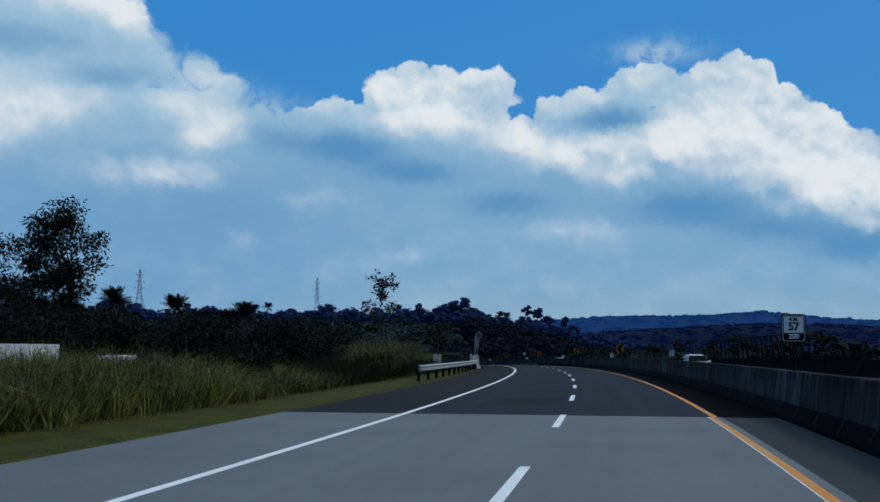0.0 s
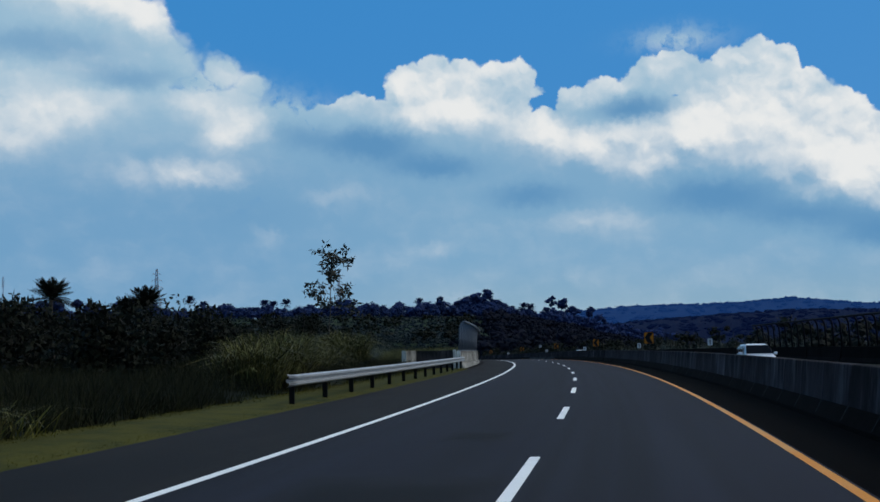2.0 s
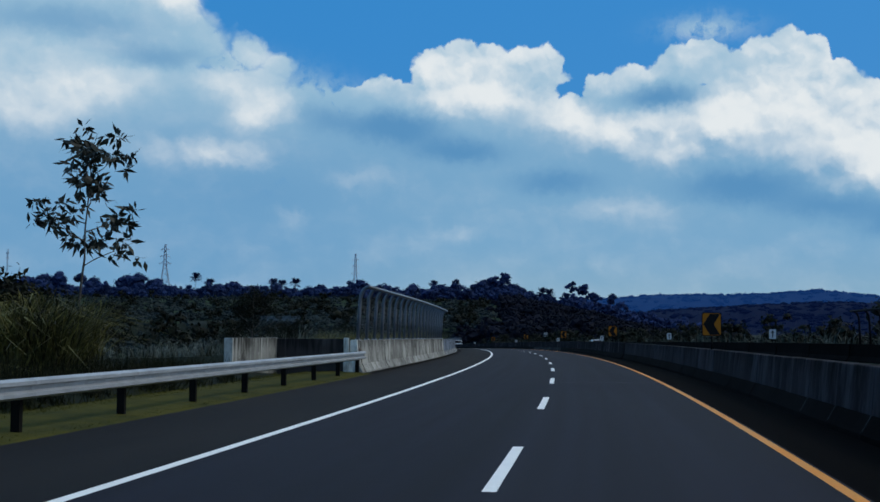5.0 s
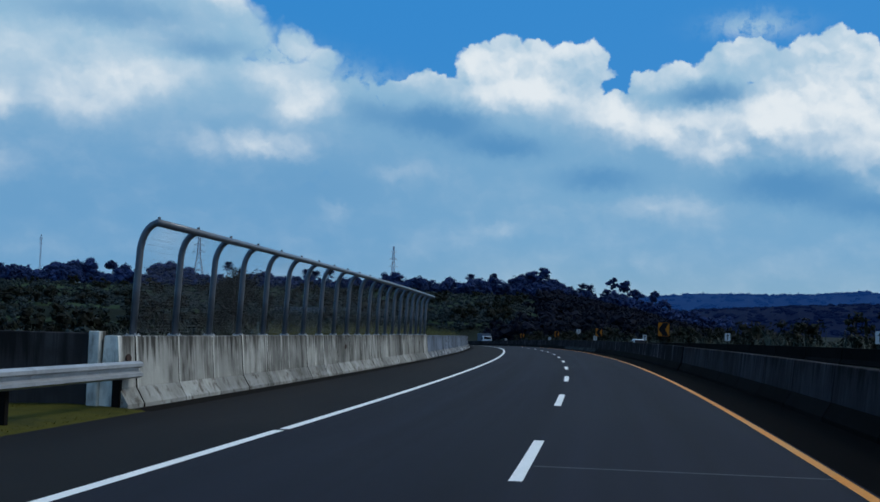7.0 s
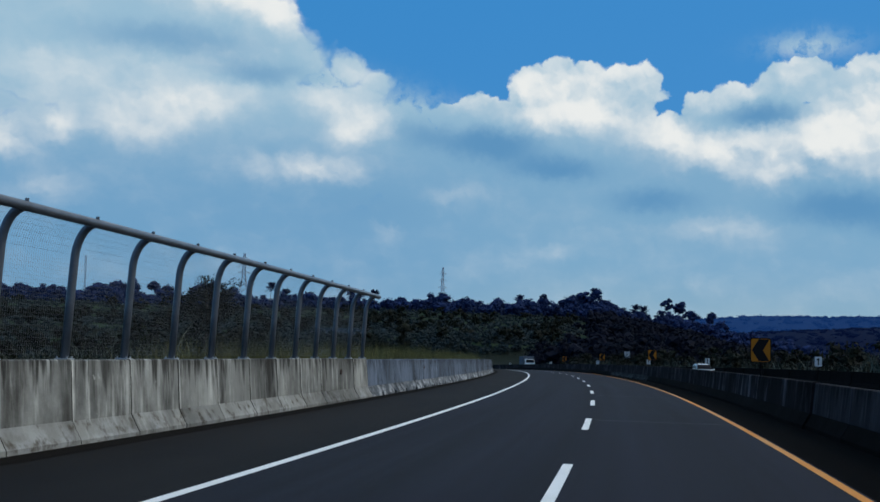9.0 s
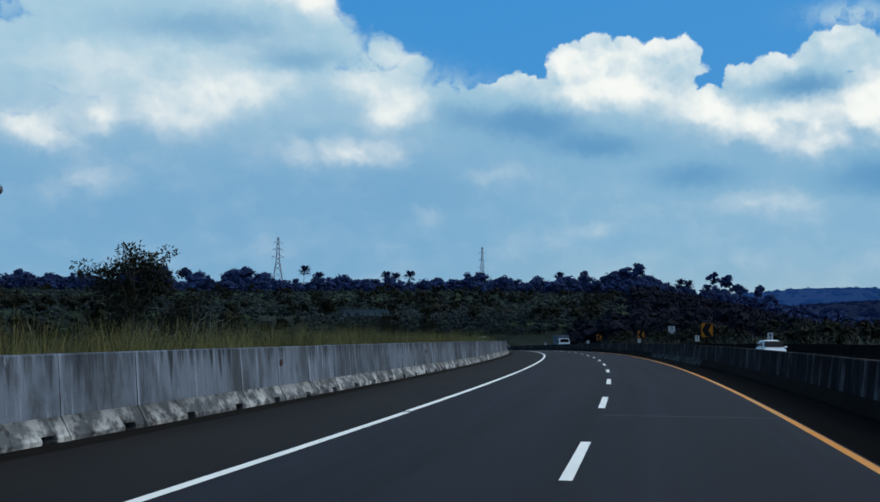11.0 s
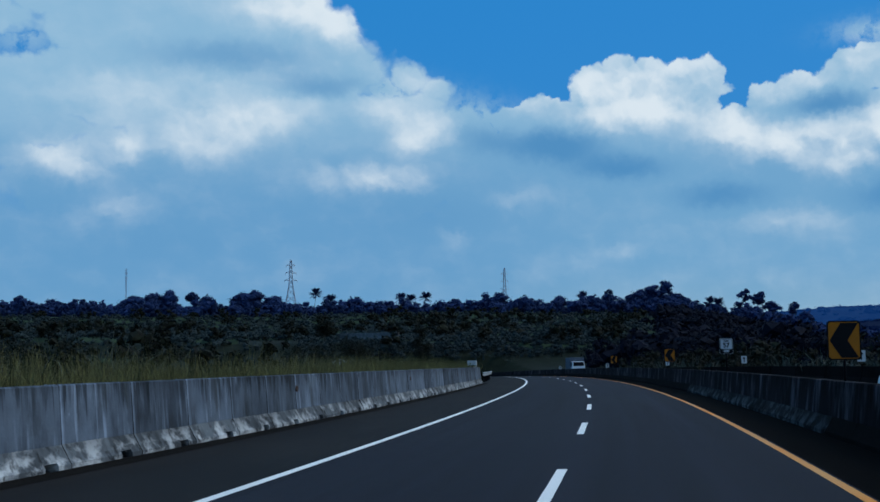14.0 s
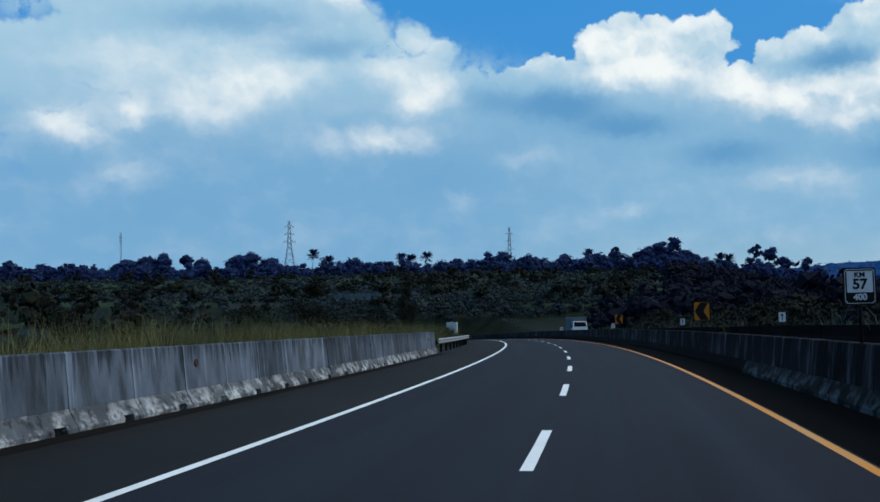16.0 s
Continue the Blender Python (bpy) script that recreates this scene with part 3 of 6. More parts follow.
def to_road(x, y):
    """Arrays s, o of plan points."""
    i = np.argmin((RX[None, :] - x[:, None]) ** 2 + (RY[None, :] - y[:, None]) ** 2, axis=1)
    dx, dy = x - RX[i], y - RY[i]
    return RS[i] - dx * np.sin(RT[i]) + dy * np.cos(RT[i]), -dx * np.cos(RT[i]) - dy * np.sin(RT[i])


# ---- mesh helpers ----
def link_mesh(name, verts, faces, mat, parent=None, label="", smooth=False, uv=None):
    me = bpy.data.meshes.new(name)
    me.from_pydata([tuple(v) for v in verts], [], [tuple(f) for f in faces])
    me.materials.append(mat)
    if smooth:
        me.polygons.foreach_set("use_smooth", [True] * len(me.polygons))
    if uv is not None:
        lay = me.uv_layers.new(name="road")
        idx = np.empty(len(me.loops), dtype=np.int32)
        me.loops.foreach_get("vertex_index", idx)
        lay.data.foreach_set("uv", np.asarray(uv, dtype=np.float32)[idx].ravel())
    me.update()
    ob = new(name, me)
    if parent is not None:
        ob.parent = parent
    if label:
        ob["label"] = label
    return ob


def part(name, bm, mat, parent=None, label="", smooth=False):
    me = bpy.data.meshes.new(name)
    bm.to_mesh(me)
    bm.free()
    me.materials.append(mat)
    if smooth:
        me.polygons.foreach_set("use_smooth", [True] * len(me.polygons))
    ob = new(name, me)
    if parent is not None:
        ob.parent = parent
    if label:
        ob["label"] = label
    return ob


def box(bm, x0, x1, y0, y1, z0, z1, bevel=0.0):
    made = bmesh.ops.create_cube(bm, size=1.0, matrix=Matrix.LocRotScale(((x0 + x1) / 2, (y0 + y1) / 2, (z0 + z1) / 2), None, (x1 - x0, y1 - y0, z1 - z0)))
    if bevel:
        edges = list({e for v in made["verts"] for e in v.link_edges})
        bmesh.ops.bevel(bm, geom=edges, offset=bevel, segments=2, affect="EDGES", profile=0.5)
    return bm


def extrude(bm, outline, y0, y1, steps=1):
    """A closed outline of (x, z) drawn out along y."""
    rings = []
    for k in range(steps + 1):
        y = y0 + (y1 - y0) * k / steps
        rings.append([bm.verts.new((x, y, z)) for x, z in outline])
    n = len(outline)
    for a, b in zip(rings, rings[1:]):
        for i in range(n):
            bm.faces.new((a[i], a[(i + 1) % n], b[(i + 1) % n], b[i]))
    bm.faces.new(rings[0][::-1])
    bm.faces.new(rings[-1])
    bmesh.ops.recalc_face_normals(bm, faces=bm.faces)
    return bm


def tube(bm, points, radii, sides=8, cap=True):
    pts = [Vector(p) for p in points]
    if not isinstance(radii, (list, tuple)):
        radii = [radii] * len(pts)
    rings, ref = [], None
    for i, p in enumerate(pts):
        d = (pts[min(i + 1, len(pts) - 1)] - pts[max(i - 1, 0)]).normalized()
        if ref is None:
            ref = Vector((0, 0, 1)) if abs(d.z) < 0.9 else Vector((1, 0, 0))
        a = d.cross(ref).normalized()
        b = a.cross(d).normalized()
        rings.append([bm.verts.new(p + (a * math.cos(q) + b * math.sin(q)) * radii[i]) for q in (2 * math.pi * k / sides for k in range(sides))])
        ref = b
    for r0, r1 in zip(rings, rings[1:]):
        for k in range(sides):
            bm.faces.new((r0[k], r0[(k + 1) % sides], r1[(k + 1) % sides], r1[k]))
    if cap:
        bm.faces.new(rings[0][::-1])
        bm.faces.new(rings[-1])
    return bm


def thing(name, m, label, category, group="", kind=""):
    ob = new(name)
    ob.matrix_world = m
    return tagged(ob, label, category, group, kind)


def strip(name, s0, s1, offsets, z, mat, step=4.0, parent=None, label=""):
    """A sheet along the road between the offsets, with (o, s) as its surface coordinates."""
    ss = np.linspace(s0, s1, max(2, int(round((s1 - s0) / step)) + 1))
    verts, uv, faces = [], [], []
    for s in ss:
        for k, o in enumerate(offsets):
            zz = z[k] if isinstance(z, (list, tuple)) else z
            verts.append(R(s, o, zz))
            uv.append((o, s))
    n = len(offsets)
    for i in range(len(ss) - 1):
        for k in range(n - 1):
            a = i * n + k
            faces.append((a, a + n, a + n + 1, a + 1) if offsets[1] > offsets[0] else (a, a + 1, a + n + 1, a + n))
    return link_mesh(name, verts, faces, mat, parent, label, uv=uv)


# ---- ground: one sheet to the horizon ----
def bump_(x, lo, hi):
    t = np.clip((x - lo) / (hi - lo), 0, 1)
    return t * t * (3 - 2 * t)


def terrain(x, y):
    x, y = np.asarray(x, float), np.asarray(y, float)
    s, o = to_road(x, y)
    zr = CREST * np.clip(s, -80, 420) ** 2 / 2
    dx, dy = x + 20, y - 120
    r = np.hypot(dx, dy)
    az = np.degrees(np.arctan2(dx, dy))
    # far form: a long ridge ahead and to the left, a valley to the right
    left = bump_(az, 4.0, -10.0) * bump_(az, -150.0, -110.0)
    ridge = -5.0 + 8.0 * bump_(r, 180, 480) + 20.0 * bump_(r, 450, 900) - 8 * bump_(r, 1200, 2200)
    valley = -5.0 - 9.0 * bump_(r, 150, 500) + 6.0 * bump_(r, 600, 1500)
    far = ridge * left + valley * (1 - left)
    wave = 1.2 * np.sin(x / 47.0 + 1.3) * np.sin(y / 61.0) * bump_(r, 120, 400)
    # near form on the left: grass bank, the low ground beside the bridge, then a field at road height
    nl = zr + np.where(s < 104, 0.35 * bump_(o, 9.5, 13) + 0.2 * bump_(o, 14, 20), 0.0) - 4.2 * bump_(s, 106, 109) * bump_(s, 158, 148) * bump_(o, 9.2, 10.5)
    nl = nl - 0.05 - 1.2 * bump_(s, 160, 175) * bump_(o, 16, 40) - 0.6 * bump_(o, 20, 40)
    wl = bump_(o, 45, 130)
    wr = bump_(-o, 19.5, 70)
    past = bump_(s, 500, 560)
    base = np.where(o > 0, nl * (1 - wl) + (far + zr * (1 - bump_(r, 300, 900))) * wl, (zr - 0.25) * (1 - wr) + (far + zr * (1 - bump_(r, 300, 900))) * wr)
    fade = np.maximum(bump_(r, 420, 560), past)
    out = base * (1 - fade) + far * fade + wave * np.where((o > 45) | (o < -60) | (s > 560), 1.0, 0.0)
    corridor = (o < 9.3) & (o > -19.6) & (s > -80) & (s < 525)
    return np.where(corridor, CREST * s ** 2 / 2 - 0.25, out)


def axis(lo, hi, fine_lo, fine_hi, fine, grow):
    a = list(np.arange(fine_lo, fine_hi + 0.1, fine))
    d = fine
    while a[-1] < hi:
        d *= grow
        a.append(a[-1] + d)
    d = fine
    while a[0] > lo:
        d *= grow
        a.insert(0, a[0] - d)
    return np.array(a)


gx, gy = axis(-4700, 4700, -190, 70, 3.0, 1.16), axis(-1500, 4800, -80, 500, 4.0, 1.14)
GX, GY = np.meshgrid(gx, gy)
GZ = terrain(GX.ravel(), GY.ravel())
nx, ny = len(gx), len(gy)
ii = (np.arange(ny - 1)[:, None] * nx + np.arange(nx - 1)[None, :]).ravel()
ground = link_mesh("ground", np.column_stack([GX.ravel(), GY.ravel(), GZ]), np.column_stack([ii, ii + 1, ii + nx + 1, ii + nx]), M_GROUND, smooth=True)
tagged(ground, "dark green field and grassland of a wide valley", "ground", kind="structure")

# ---- carriageways ----
JOIN = 28.1
road = strip("road", JOIN, 520, [-2.57, -0.7, LINE_MID], 0.0, M_ASPHALT)
tagged(road, "dark asphalt carriageway bending to the left", "road", kind="structure")
tagged(strip("slow_lane", JOIN, 520, [LINE_MID, 3.0, 5.13], 0.0, M_LANE), "darker worn asphalt of the slow lane", "road", kind="structure")
tagged(strip("shoulder_left", JOIN, 107.0, [5.13, 6.6, 8.17], 0.0, M_SHOULDER), "dark asphalt hard shoulder", "road shoulder", kind="structure")
tagged(strip("shoulder_left_far", 107.0, 520, [5.13, 6.6, 8.85], 0.0, M_SHOULDER), "dark asphalt hard shoulder along the concrete barrier", "road shoulder", kind="structure")
tagged(strip("gutter_dirt", 107.0, 268.4, [8.02, 8.30, 8.475], [0.004, 0.007, 0.02], M_GUTTER, step=2.0), "dark dirt gathered along the foot of the barrier", "dirt", kind="structure")
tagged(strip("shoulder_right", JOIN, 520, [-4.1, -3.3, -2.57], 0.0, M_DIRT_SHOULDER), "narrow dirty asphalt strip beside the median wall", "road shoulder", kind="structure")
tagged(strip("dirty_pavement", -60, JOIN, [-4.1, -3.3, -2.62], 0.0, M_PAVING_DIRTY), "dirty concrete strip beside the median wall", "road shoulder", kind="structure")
tagged(strip("concrete_pavement", -60, JOIN, [-2.62, -0.7, LINE_MID, 5.06, 8.35], 0.0, M_PAVING), "pale grey concrete carriageway slab", "road", kind="structure")
tagged(strip("opposite_road", -60, 520, [-18.4, -12, -4.8], -0.14, M_ASPHALT), "dark asphalt opposite carriageway", "road", kind="structure")
tagged(strip("verge", -60, 107.0, [8.10, 8.22, 8.65, 9.6, 10.7], [-0.01, 0.02, 0.05, 0.09, 0.06], M_VERGE, step=2.0), "mown olive grass verge along the shoulder", "verge", kind="structure")
# the edge line was painted in runs that do not quite meet
for s0, s1, shift in ((-60, 104.5, 0.0), (104.72, 161.1, -0.02), (161.38, 235.2, 0.01), (235.36, 520, -0.01)):
    strip("edge_line", s0, s1, [LINE_LEFT - 0.08 + shift, LINE_LEFT + 0.08 + shift], 0.004, M_LINE, 3.0, road, "solid white edge line")
strip("median_line", -60, JOIN, [LINE_RIGHT + 0.015, LINE_RIGHT + 0.160], 0.004, M_YELLOW, 3.0, road, "solid orange-yellow median line")
strip("median_line", JOIN, 520, [LINE_RIGHT - 0.055, LINE_RIGHT + 0.085], 0.004, M_YELLOW, 3.0, road, "solid orange-yellow median line")
strip("old_line", -60, JOIN, [LINE_RIGHT + 0.162, LINE_RIGHT + 0.185], 0.0035, M_LINE, 3.0, road, "thin edge of an older white line")
for n in range(-3, 41):
    s0 = -1.706 + 12.70 * n
    strip("lane_dash", s0, s0 + 4.635, [LINE_MID - 0.075, LINE_MID + 0.075], 0.004, M_LINE, 2.4, road, "white lane dash")
for n in range(-3, 41):
    s0 = 2 + 12.682 * n
    strip("opposite_dash", s0, s0 + 4.62, [-11.0, -10.85], -0.136, M_LINE, 2.4, road)

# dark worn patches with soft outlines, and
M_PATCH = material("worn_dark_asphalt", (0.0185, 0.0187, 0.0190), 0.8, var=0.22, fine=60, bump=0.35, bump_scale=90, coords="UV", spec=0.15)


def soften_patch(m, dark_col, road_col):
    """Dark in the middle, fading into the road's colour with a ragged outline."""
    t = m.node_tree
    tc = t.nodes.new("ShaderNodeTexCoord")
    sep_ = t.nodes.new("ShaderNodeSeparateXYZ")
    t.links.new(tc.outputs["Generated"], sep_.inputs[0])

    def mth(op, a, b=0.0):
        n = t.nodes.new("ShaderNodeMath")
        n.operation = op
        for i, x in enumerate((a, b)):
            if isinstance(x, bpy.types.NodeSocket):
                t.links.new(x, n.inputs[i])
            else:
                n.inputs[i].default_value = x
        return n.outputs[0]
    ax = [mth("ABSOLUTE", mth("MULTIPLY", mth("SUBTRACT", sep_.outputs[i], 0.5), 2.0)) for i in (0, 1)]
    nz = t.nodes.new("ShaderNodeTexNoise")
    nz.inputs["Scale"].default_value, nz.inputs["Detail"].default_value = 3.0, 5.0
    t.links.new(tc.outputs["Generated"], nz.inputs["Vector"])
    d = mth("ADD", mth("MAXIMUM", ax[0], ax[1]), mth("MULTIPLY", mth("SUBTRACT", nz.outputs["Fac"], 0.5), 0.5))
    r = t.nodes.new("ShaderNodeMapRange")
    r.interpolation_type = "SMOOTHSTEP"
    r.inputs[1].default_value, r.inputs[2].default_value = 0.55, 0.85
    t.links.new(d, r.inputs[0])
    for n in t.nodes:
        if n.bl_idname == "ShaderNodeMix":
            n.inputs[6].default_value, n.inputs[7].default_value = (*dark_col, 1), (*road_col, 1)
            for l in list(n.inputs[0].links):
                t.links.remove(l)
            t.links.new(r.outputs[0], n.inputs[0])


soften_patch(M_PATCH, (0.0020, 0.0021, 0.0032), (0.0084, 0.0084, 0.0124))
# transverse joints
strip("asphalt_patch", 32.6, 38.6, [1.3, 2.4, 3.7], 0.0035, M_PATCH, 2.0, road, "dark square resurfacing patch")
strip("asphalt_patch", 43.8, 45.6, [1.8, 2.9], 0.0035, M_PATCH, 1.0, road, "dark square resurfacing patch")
M_JOINT = material("joint_sealant", (0.075, 0.076, 0.078), 0.7, var=0.3, scale=2, coords="World")
for s_ in (101.3, 161.1, 142.0):
    strip("pavement_joint", s_, s_ + 0.06, [-2.4, -0.6, LINE_MID - 0.1], 0.003, M_JOINT, 0.06, road, "pale sealed joint across the lane")


# ---- concrete barriers, unit by unit ----
def barrier_unit(name, length, sign, height, notch, mat, mat_toe, seal=False, gap=0.008, joint=0.0):
    """A precast unit; its face is at x = 0 and its body towards sign * x, y along the road."""
    ob = new(name)
    bm = bmesh.new()
    wall_ = [(0.17, 0.40), (0.24, height - 0.02), (0.26, height), (0.47, height), (0.49, height - 0.02), (0.56, 0.0), (0.3, 0.0), (0.17, 0.36)]
    extrude(bm, [(sign * x, z) for x, z in wall_], gap, length - gap)
    part("wall_panel", bm, mat, ob)
    bm = bmesh.new()
    toe = [(0.0, 0.0), (0.0, 0.09), (0.03, 0.13), (0.19, 0.41), (0.29, 0.40), (0.29, 0.0)]
    cut = [(0.26, 0.0), (0.26, 0.13), (0.03, 0.135), (0.19, 0.41), (0.29, 0.40), (0.29, 0.0)]
    if notch:
        # the drain slot lies a little before the unit's far end
        n0, n1 = length - 0.80, length - 0.40
        extrude(bm, [(sign * x, z) for x, z in toe], 0.012, n0)
        extrude(bm, [(sign * x, z) for x, z in cut], n0, n1)
        extrude(bm, [(sign * x, z) for x, z in toe], n1, length - 0.012)
    else:
        extrude(bm, [(sign * x, z) for x, z in toe], gap * 1.5, length - gap * 1.5)
    part("toe", bm, mat_toe, ob, "stained sloping concrete foot")
    if notch:
        # black plate at the back of the slot, in place of its shade
        bm = bmesh.new()
        box(bm, min(sign * 0.22, sign * 0.25), max(sign * 0.22, sign * 0.25), n0 + 0.01, n1 - 0.01, 0.0, 0.128)
        part("drain_slot", bm, M_SIGNBLK, ob, "black plate that darkens the drain slot")
    if joint:
        # dark open joint against the next unit
        bm = bmesh.new()
        face = [(0.0, 0.0), (0.0, 0.09), (0.03, 0.13), (0.165, 0.37), (0.165, 0.40), (0.24, height - 0.02), (0.26, height)]
        extrude(bm, [(sign * (x - 0.009), z + (0.002 if z > 1 else 0)) for x, z in face] + [(sign * 0.30, height), (sign * 0.30, 0.0)], -joint, joint)
        part("open_joint", bm, M_DARKTOE, ob, "dark joint between units")
    if seal:
        bm = bmesh.new()
        extrude(bm, [(sign * x, z) for x, z in ((0.02, 0.12), (0.18, 0.40), (0.2, 0.40), (0.2, 0.12))], -0.012, 0.012)
        part("joint_seal", bm, M_SEAL, ob, "pale mortar joint")
    return ob


def barrier_run(name, s0, s1, length, o, sign, height, notch, mat, mat_toe, label, seed, seal=False, gap=0.008, joint=0.0):
    rng = random.Random(seed)
    run = thing(name, Matrix(), label, "concrete barrier", kind="structure")
    # a unit is as long as its share of the bend at its own radius
    first = barrier_unit("barrier_unit", length * (1 - o / 960.0), sign, height, notch, mat, mat_toe, seal, gap, joint)
    n = int(round((s1 - s0) / length))
    for k in range(n):
        m = RP(s0 + k * length, o + rng.uniform(-gap, gap), rng.uniform(-gap, gap))
        ob = first if k == 0 else copy_thing(first, m)
        if k == 0:
            ob.matrix_basis = m
        ob.parent = run
    return run


barrier_run("parapet_end", 107.0, 107.75, 0.75, WALL_LEFT, -1, 1.30, False, M_PARAPET, M_PARAPET_TOE, "pale end block of the bridge parapet", 2, False, 0.008)
barrier_run("bridge_parapet", 107.75, 150.95, 2.16, WALL_LEFT, -1, 1.30, False, M_PARAPET, M_PARAPET_TOE, "pale streaked concrete parapet of a bridge", 3, False, 0.006, 0.006)
barrier_run("roadside_barrier", 150.95, 268.6, 2.6145, WALL_LEFT, -1, 1.27, True, M_BARRIER, M_TOE, "grey stained concrete roadside barrier with drain slots", 4, False, 0.004, 0.0035)
barrier_run("median_barrier", -31.3, 88.7, 2.5, WALL_RIGHT, 1, 1.12, False, M_DARKCON, M_DARKTOE, "weathered concrete median barrier in a shade-darkened colour", 5, True, 0.0003)
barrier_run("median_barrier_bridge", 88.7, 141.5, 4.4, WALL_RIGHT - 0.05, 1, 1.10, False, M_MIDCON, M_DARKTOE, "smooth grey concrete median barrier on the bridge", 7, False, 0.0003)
barrier_run("median_barrier_far", 141.5, 201.5, 2.5, WALL_RIGHT, 1, 1.12, False, M_SHADECON, M_DARKTOE, "stained concrete median barrier in a shade-darkened colour", 8, False, 0.0003)
barrier_run("median_barrier_bloomed", 201.5, 236.5, 2.5, WALL_RIGHT, 1, 1.12, False, M_SHADECON, M_DARKTOE_BLOOM, "stained concrete median barrier in a shade-darkened colour, with white bloom on its foot", 9, False, 0.0003)
barrier_run("median_barrier_end", 236.5, 519.0, 2.5, WALL_RIGHT, 1, 1.12, False, M_SHADECON, M_DARKTOE, "stained concrete median barrier in a shade-darkened colour, round the bend", 10, False, 0.0003)
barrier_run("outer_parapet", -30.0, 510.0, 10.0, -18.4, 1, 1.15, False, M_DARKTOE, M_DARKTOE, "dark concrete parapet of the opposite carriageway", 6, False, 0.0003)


# round anchor recesses with rust, one in every eighth unit
for s_ in (107.4, 126.4, 147.0, 164.3, 185.4, 206.0, 224.9, 245.0, 264.8):
    run = bpy.data.objects["parapet_end" if s_ < 107.7 else "bridge_parapet" if s_ < 151 else "roadside_barrier"]
    bm = bmesh.new()
    bmesh.ops.create_cone(bm, cap_ends=True, segments=20, radius1=0.085, radius2=0.075, depth=0.02, matrix=pose(0, 0, 0, 0, 90, 0))
    ob = part("anchor_recess", bm, M_RUST, run, "dark rusty round anchor")
    ob.matrix_basis = RP(s_, WALL_LEFT + 0.192, 0.90) @ Matrix.Diagonal((1, 1.5, 1, 1))


# ---- bridge fence of curved pipes with wire mesh ----
def curved_fence(name, s0, bays, pitch, o, sign, z0, label, steel, wire):
    REACH = 0.42
    fence = thing(name, Matrix(), label, "fence")
    prof = [(0.0, 0.0), (-0.04, 0.9), (-0.07, 1.50)]
    for k in range(1, 9):
        a = math.pi / 2 * k / 8
        prof.append((-REACH + (REACH - 0.07) * math.cos(a), 1.50 + 0.60 * math.sin(a)))
    bm = bmesh.new()
    tube(bm, [(sign * x, 0, z) for x, z in prof], 0.066, 10)
    post = part("post", bm, steel, fence, smooth=True)
    bm = bmesh.new()
    box(bm, -0.11, 0.11, -0.11, 0.11, 0.0, 0.02)
    for x in (-0.08, 0.08):
        for y in (-0.08, 0.08):
            tube(bm, [(x, y, 0.02), (x, y, 0.05)], 0.014, 6)
    part("base_plate", bm, M_GALV if steel is M_STEELPOST else steel, post)
    bm = bmesh.new()
    tube(bm, [(sign * -REACH, 0, 2.14), (sign * -REACH, 0, 2.21)], 0.028, 6)
    part("rail_clamp", bm, steel, post)
    # wire mesh of one bay, rising with the posts
    verts, faces = [], []

    def ribbon(pts, side, w):
        for a, b in zip(pts, pts[1:]):
            i = len(verts)
            verts.extend([a - side * w, a + side * w, b + side * w, b - side * w])
            faces.append((i, i + 1, i + 2, i + 3))
    fine_prof = [(0.0, 0.06), (-0.035, 0.7), (-0.07, 1.50)] + prof[3:]
    ny_ = int(pitch / 0.06)
    for k in range(1, ny_):
        y = pitch * k / ny_
        ribbon([Vector((sign * (x + 0.05), y, z)) for x, z in fine_prof], Vector((0, 1, 0)), 0.0034)
    heights = np.arange(0.08, 1.52, 0.06)
    for z in heights:
        ribbon([Vector((sign * (0.05 - 0.05 * z), 0, z)), Vector((sign * (0.05 - 0.05 * z), pitch, z))], Vector((0, 0, 1)), 0.0012)
    for x, z in prof[3:-1]:
        ribbon([Vector((sign * (x + 0.05), 0, z)), Vector((sign * (x + 0.05), pitch, z))], Vector((0.5, 0, 0.8)), 0.0012)
    net = link_mesh("wire_mesh", verts, faces, wire, fence, "fine galvanised wire mesh")
    for k in range(bays + 1):
        m = RP(s0 + k * pitch, o, z0)
        if k == 0:
            post.matrix_basis = m
            net.matrix_basis = m
        else:
            copy_thing(post, m).parent = fence
            if k < bays:
                copy_thing(net, m).parent = fence
    bm = bmesh.new()
    tube(bm, [R(s0 - 0.05 + (bays * pitch + 0.6) * k / 12, o + sign * REACH, z0 + 2.10) for k in range(13)], 0.070, 10)
    part("top_rail", bm, steel, fence, smooth=True)
    return fence


# local x of a pose points to the right of the road, so the left fence leans towards +x
def left_fence():
    return curved_fence("bridge_fence", 107.95, 20, 2.145, WALL_LEFT + 0.37, -1, 1.30, "curved grey pipe fence with wire mesh on the bridge parapet", M_STEELPOST, M_WIRE)


left_fence()
curved_fence("opposite_bridge_fence", 95.0, 20, 2.15, -18.75, 1, 1.15, "curved pipe fence along the opposite carriageway", M_DARKSTEEL, M_DARKSTEEL)


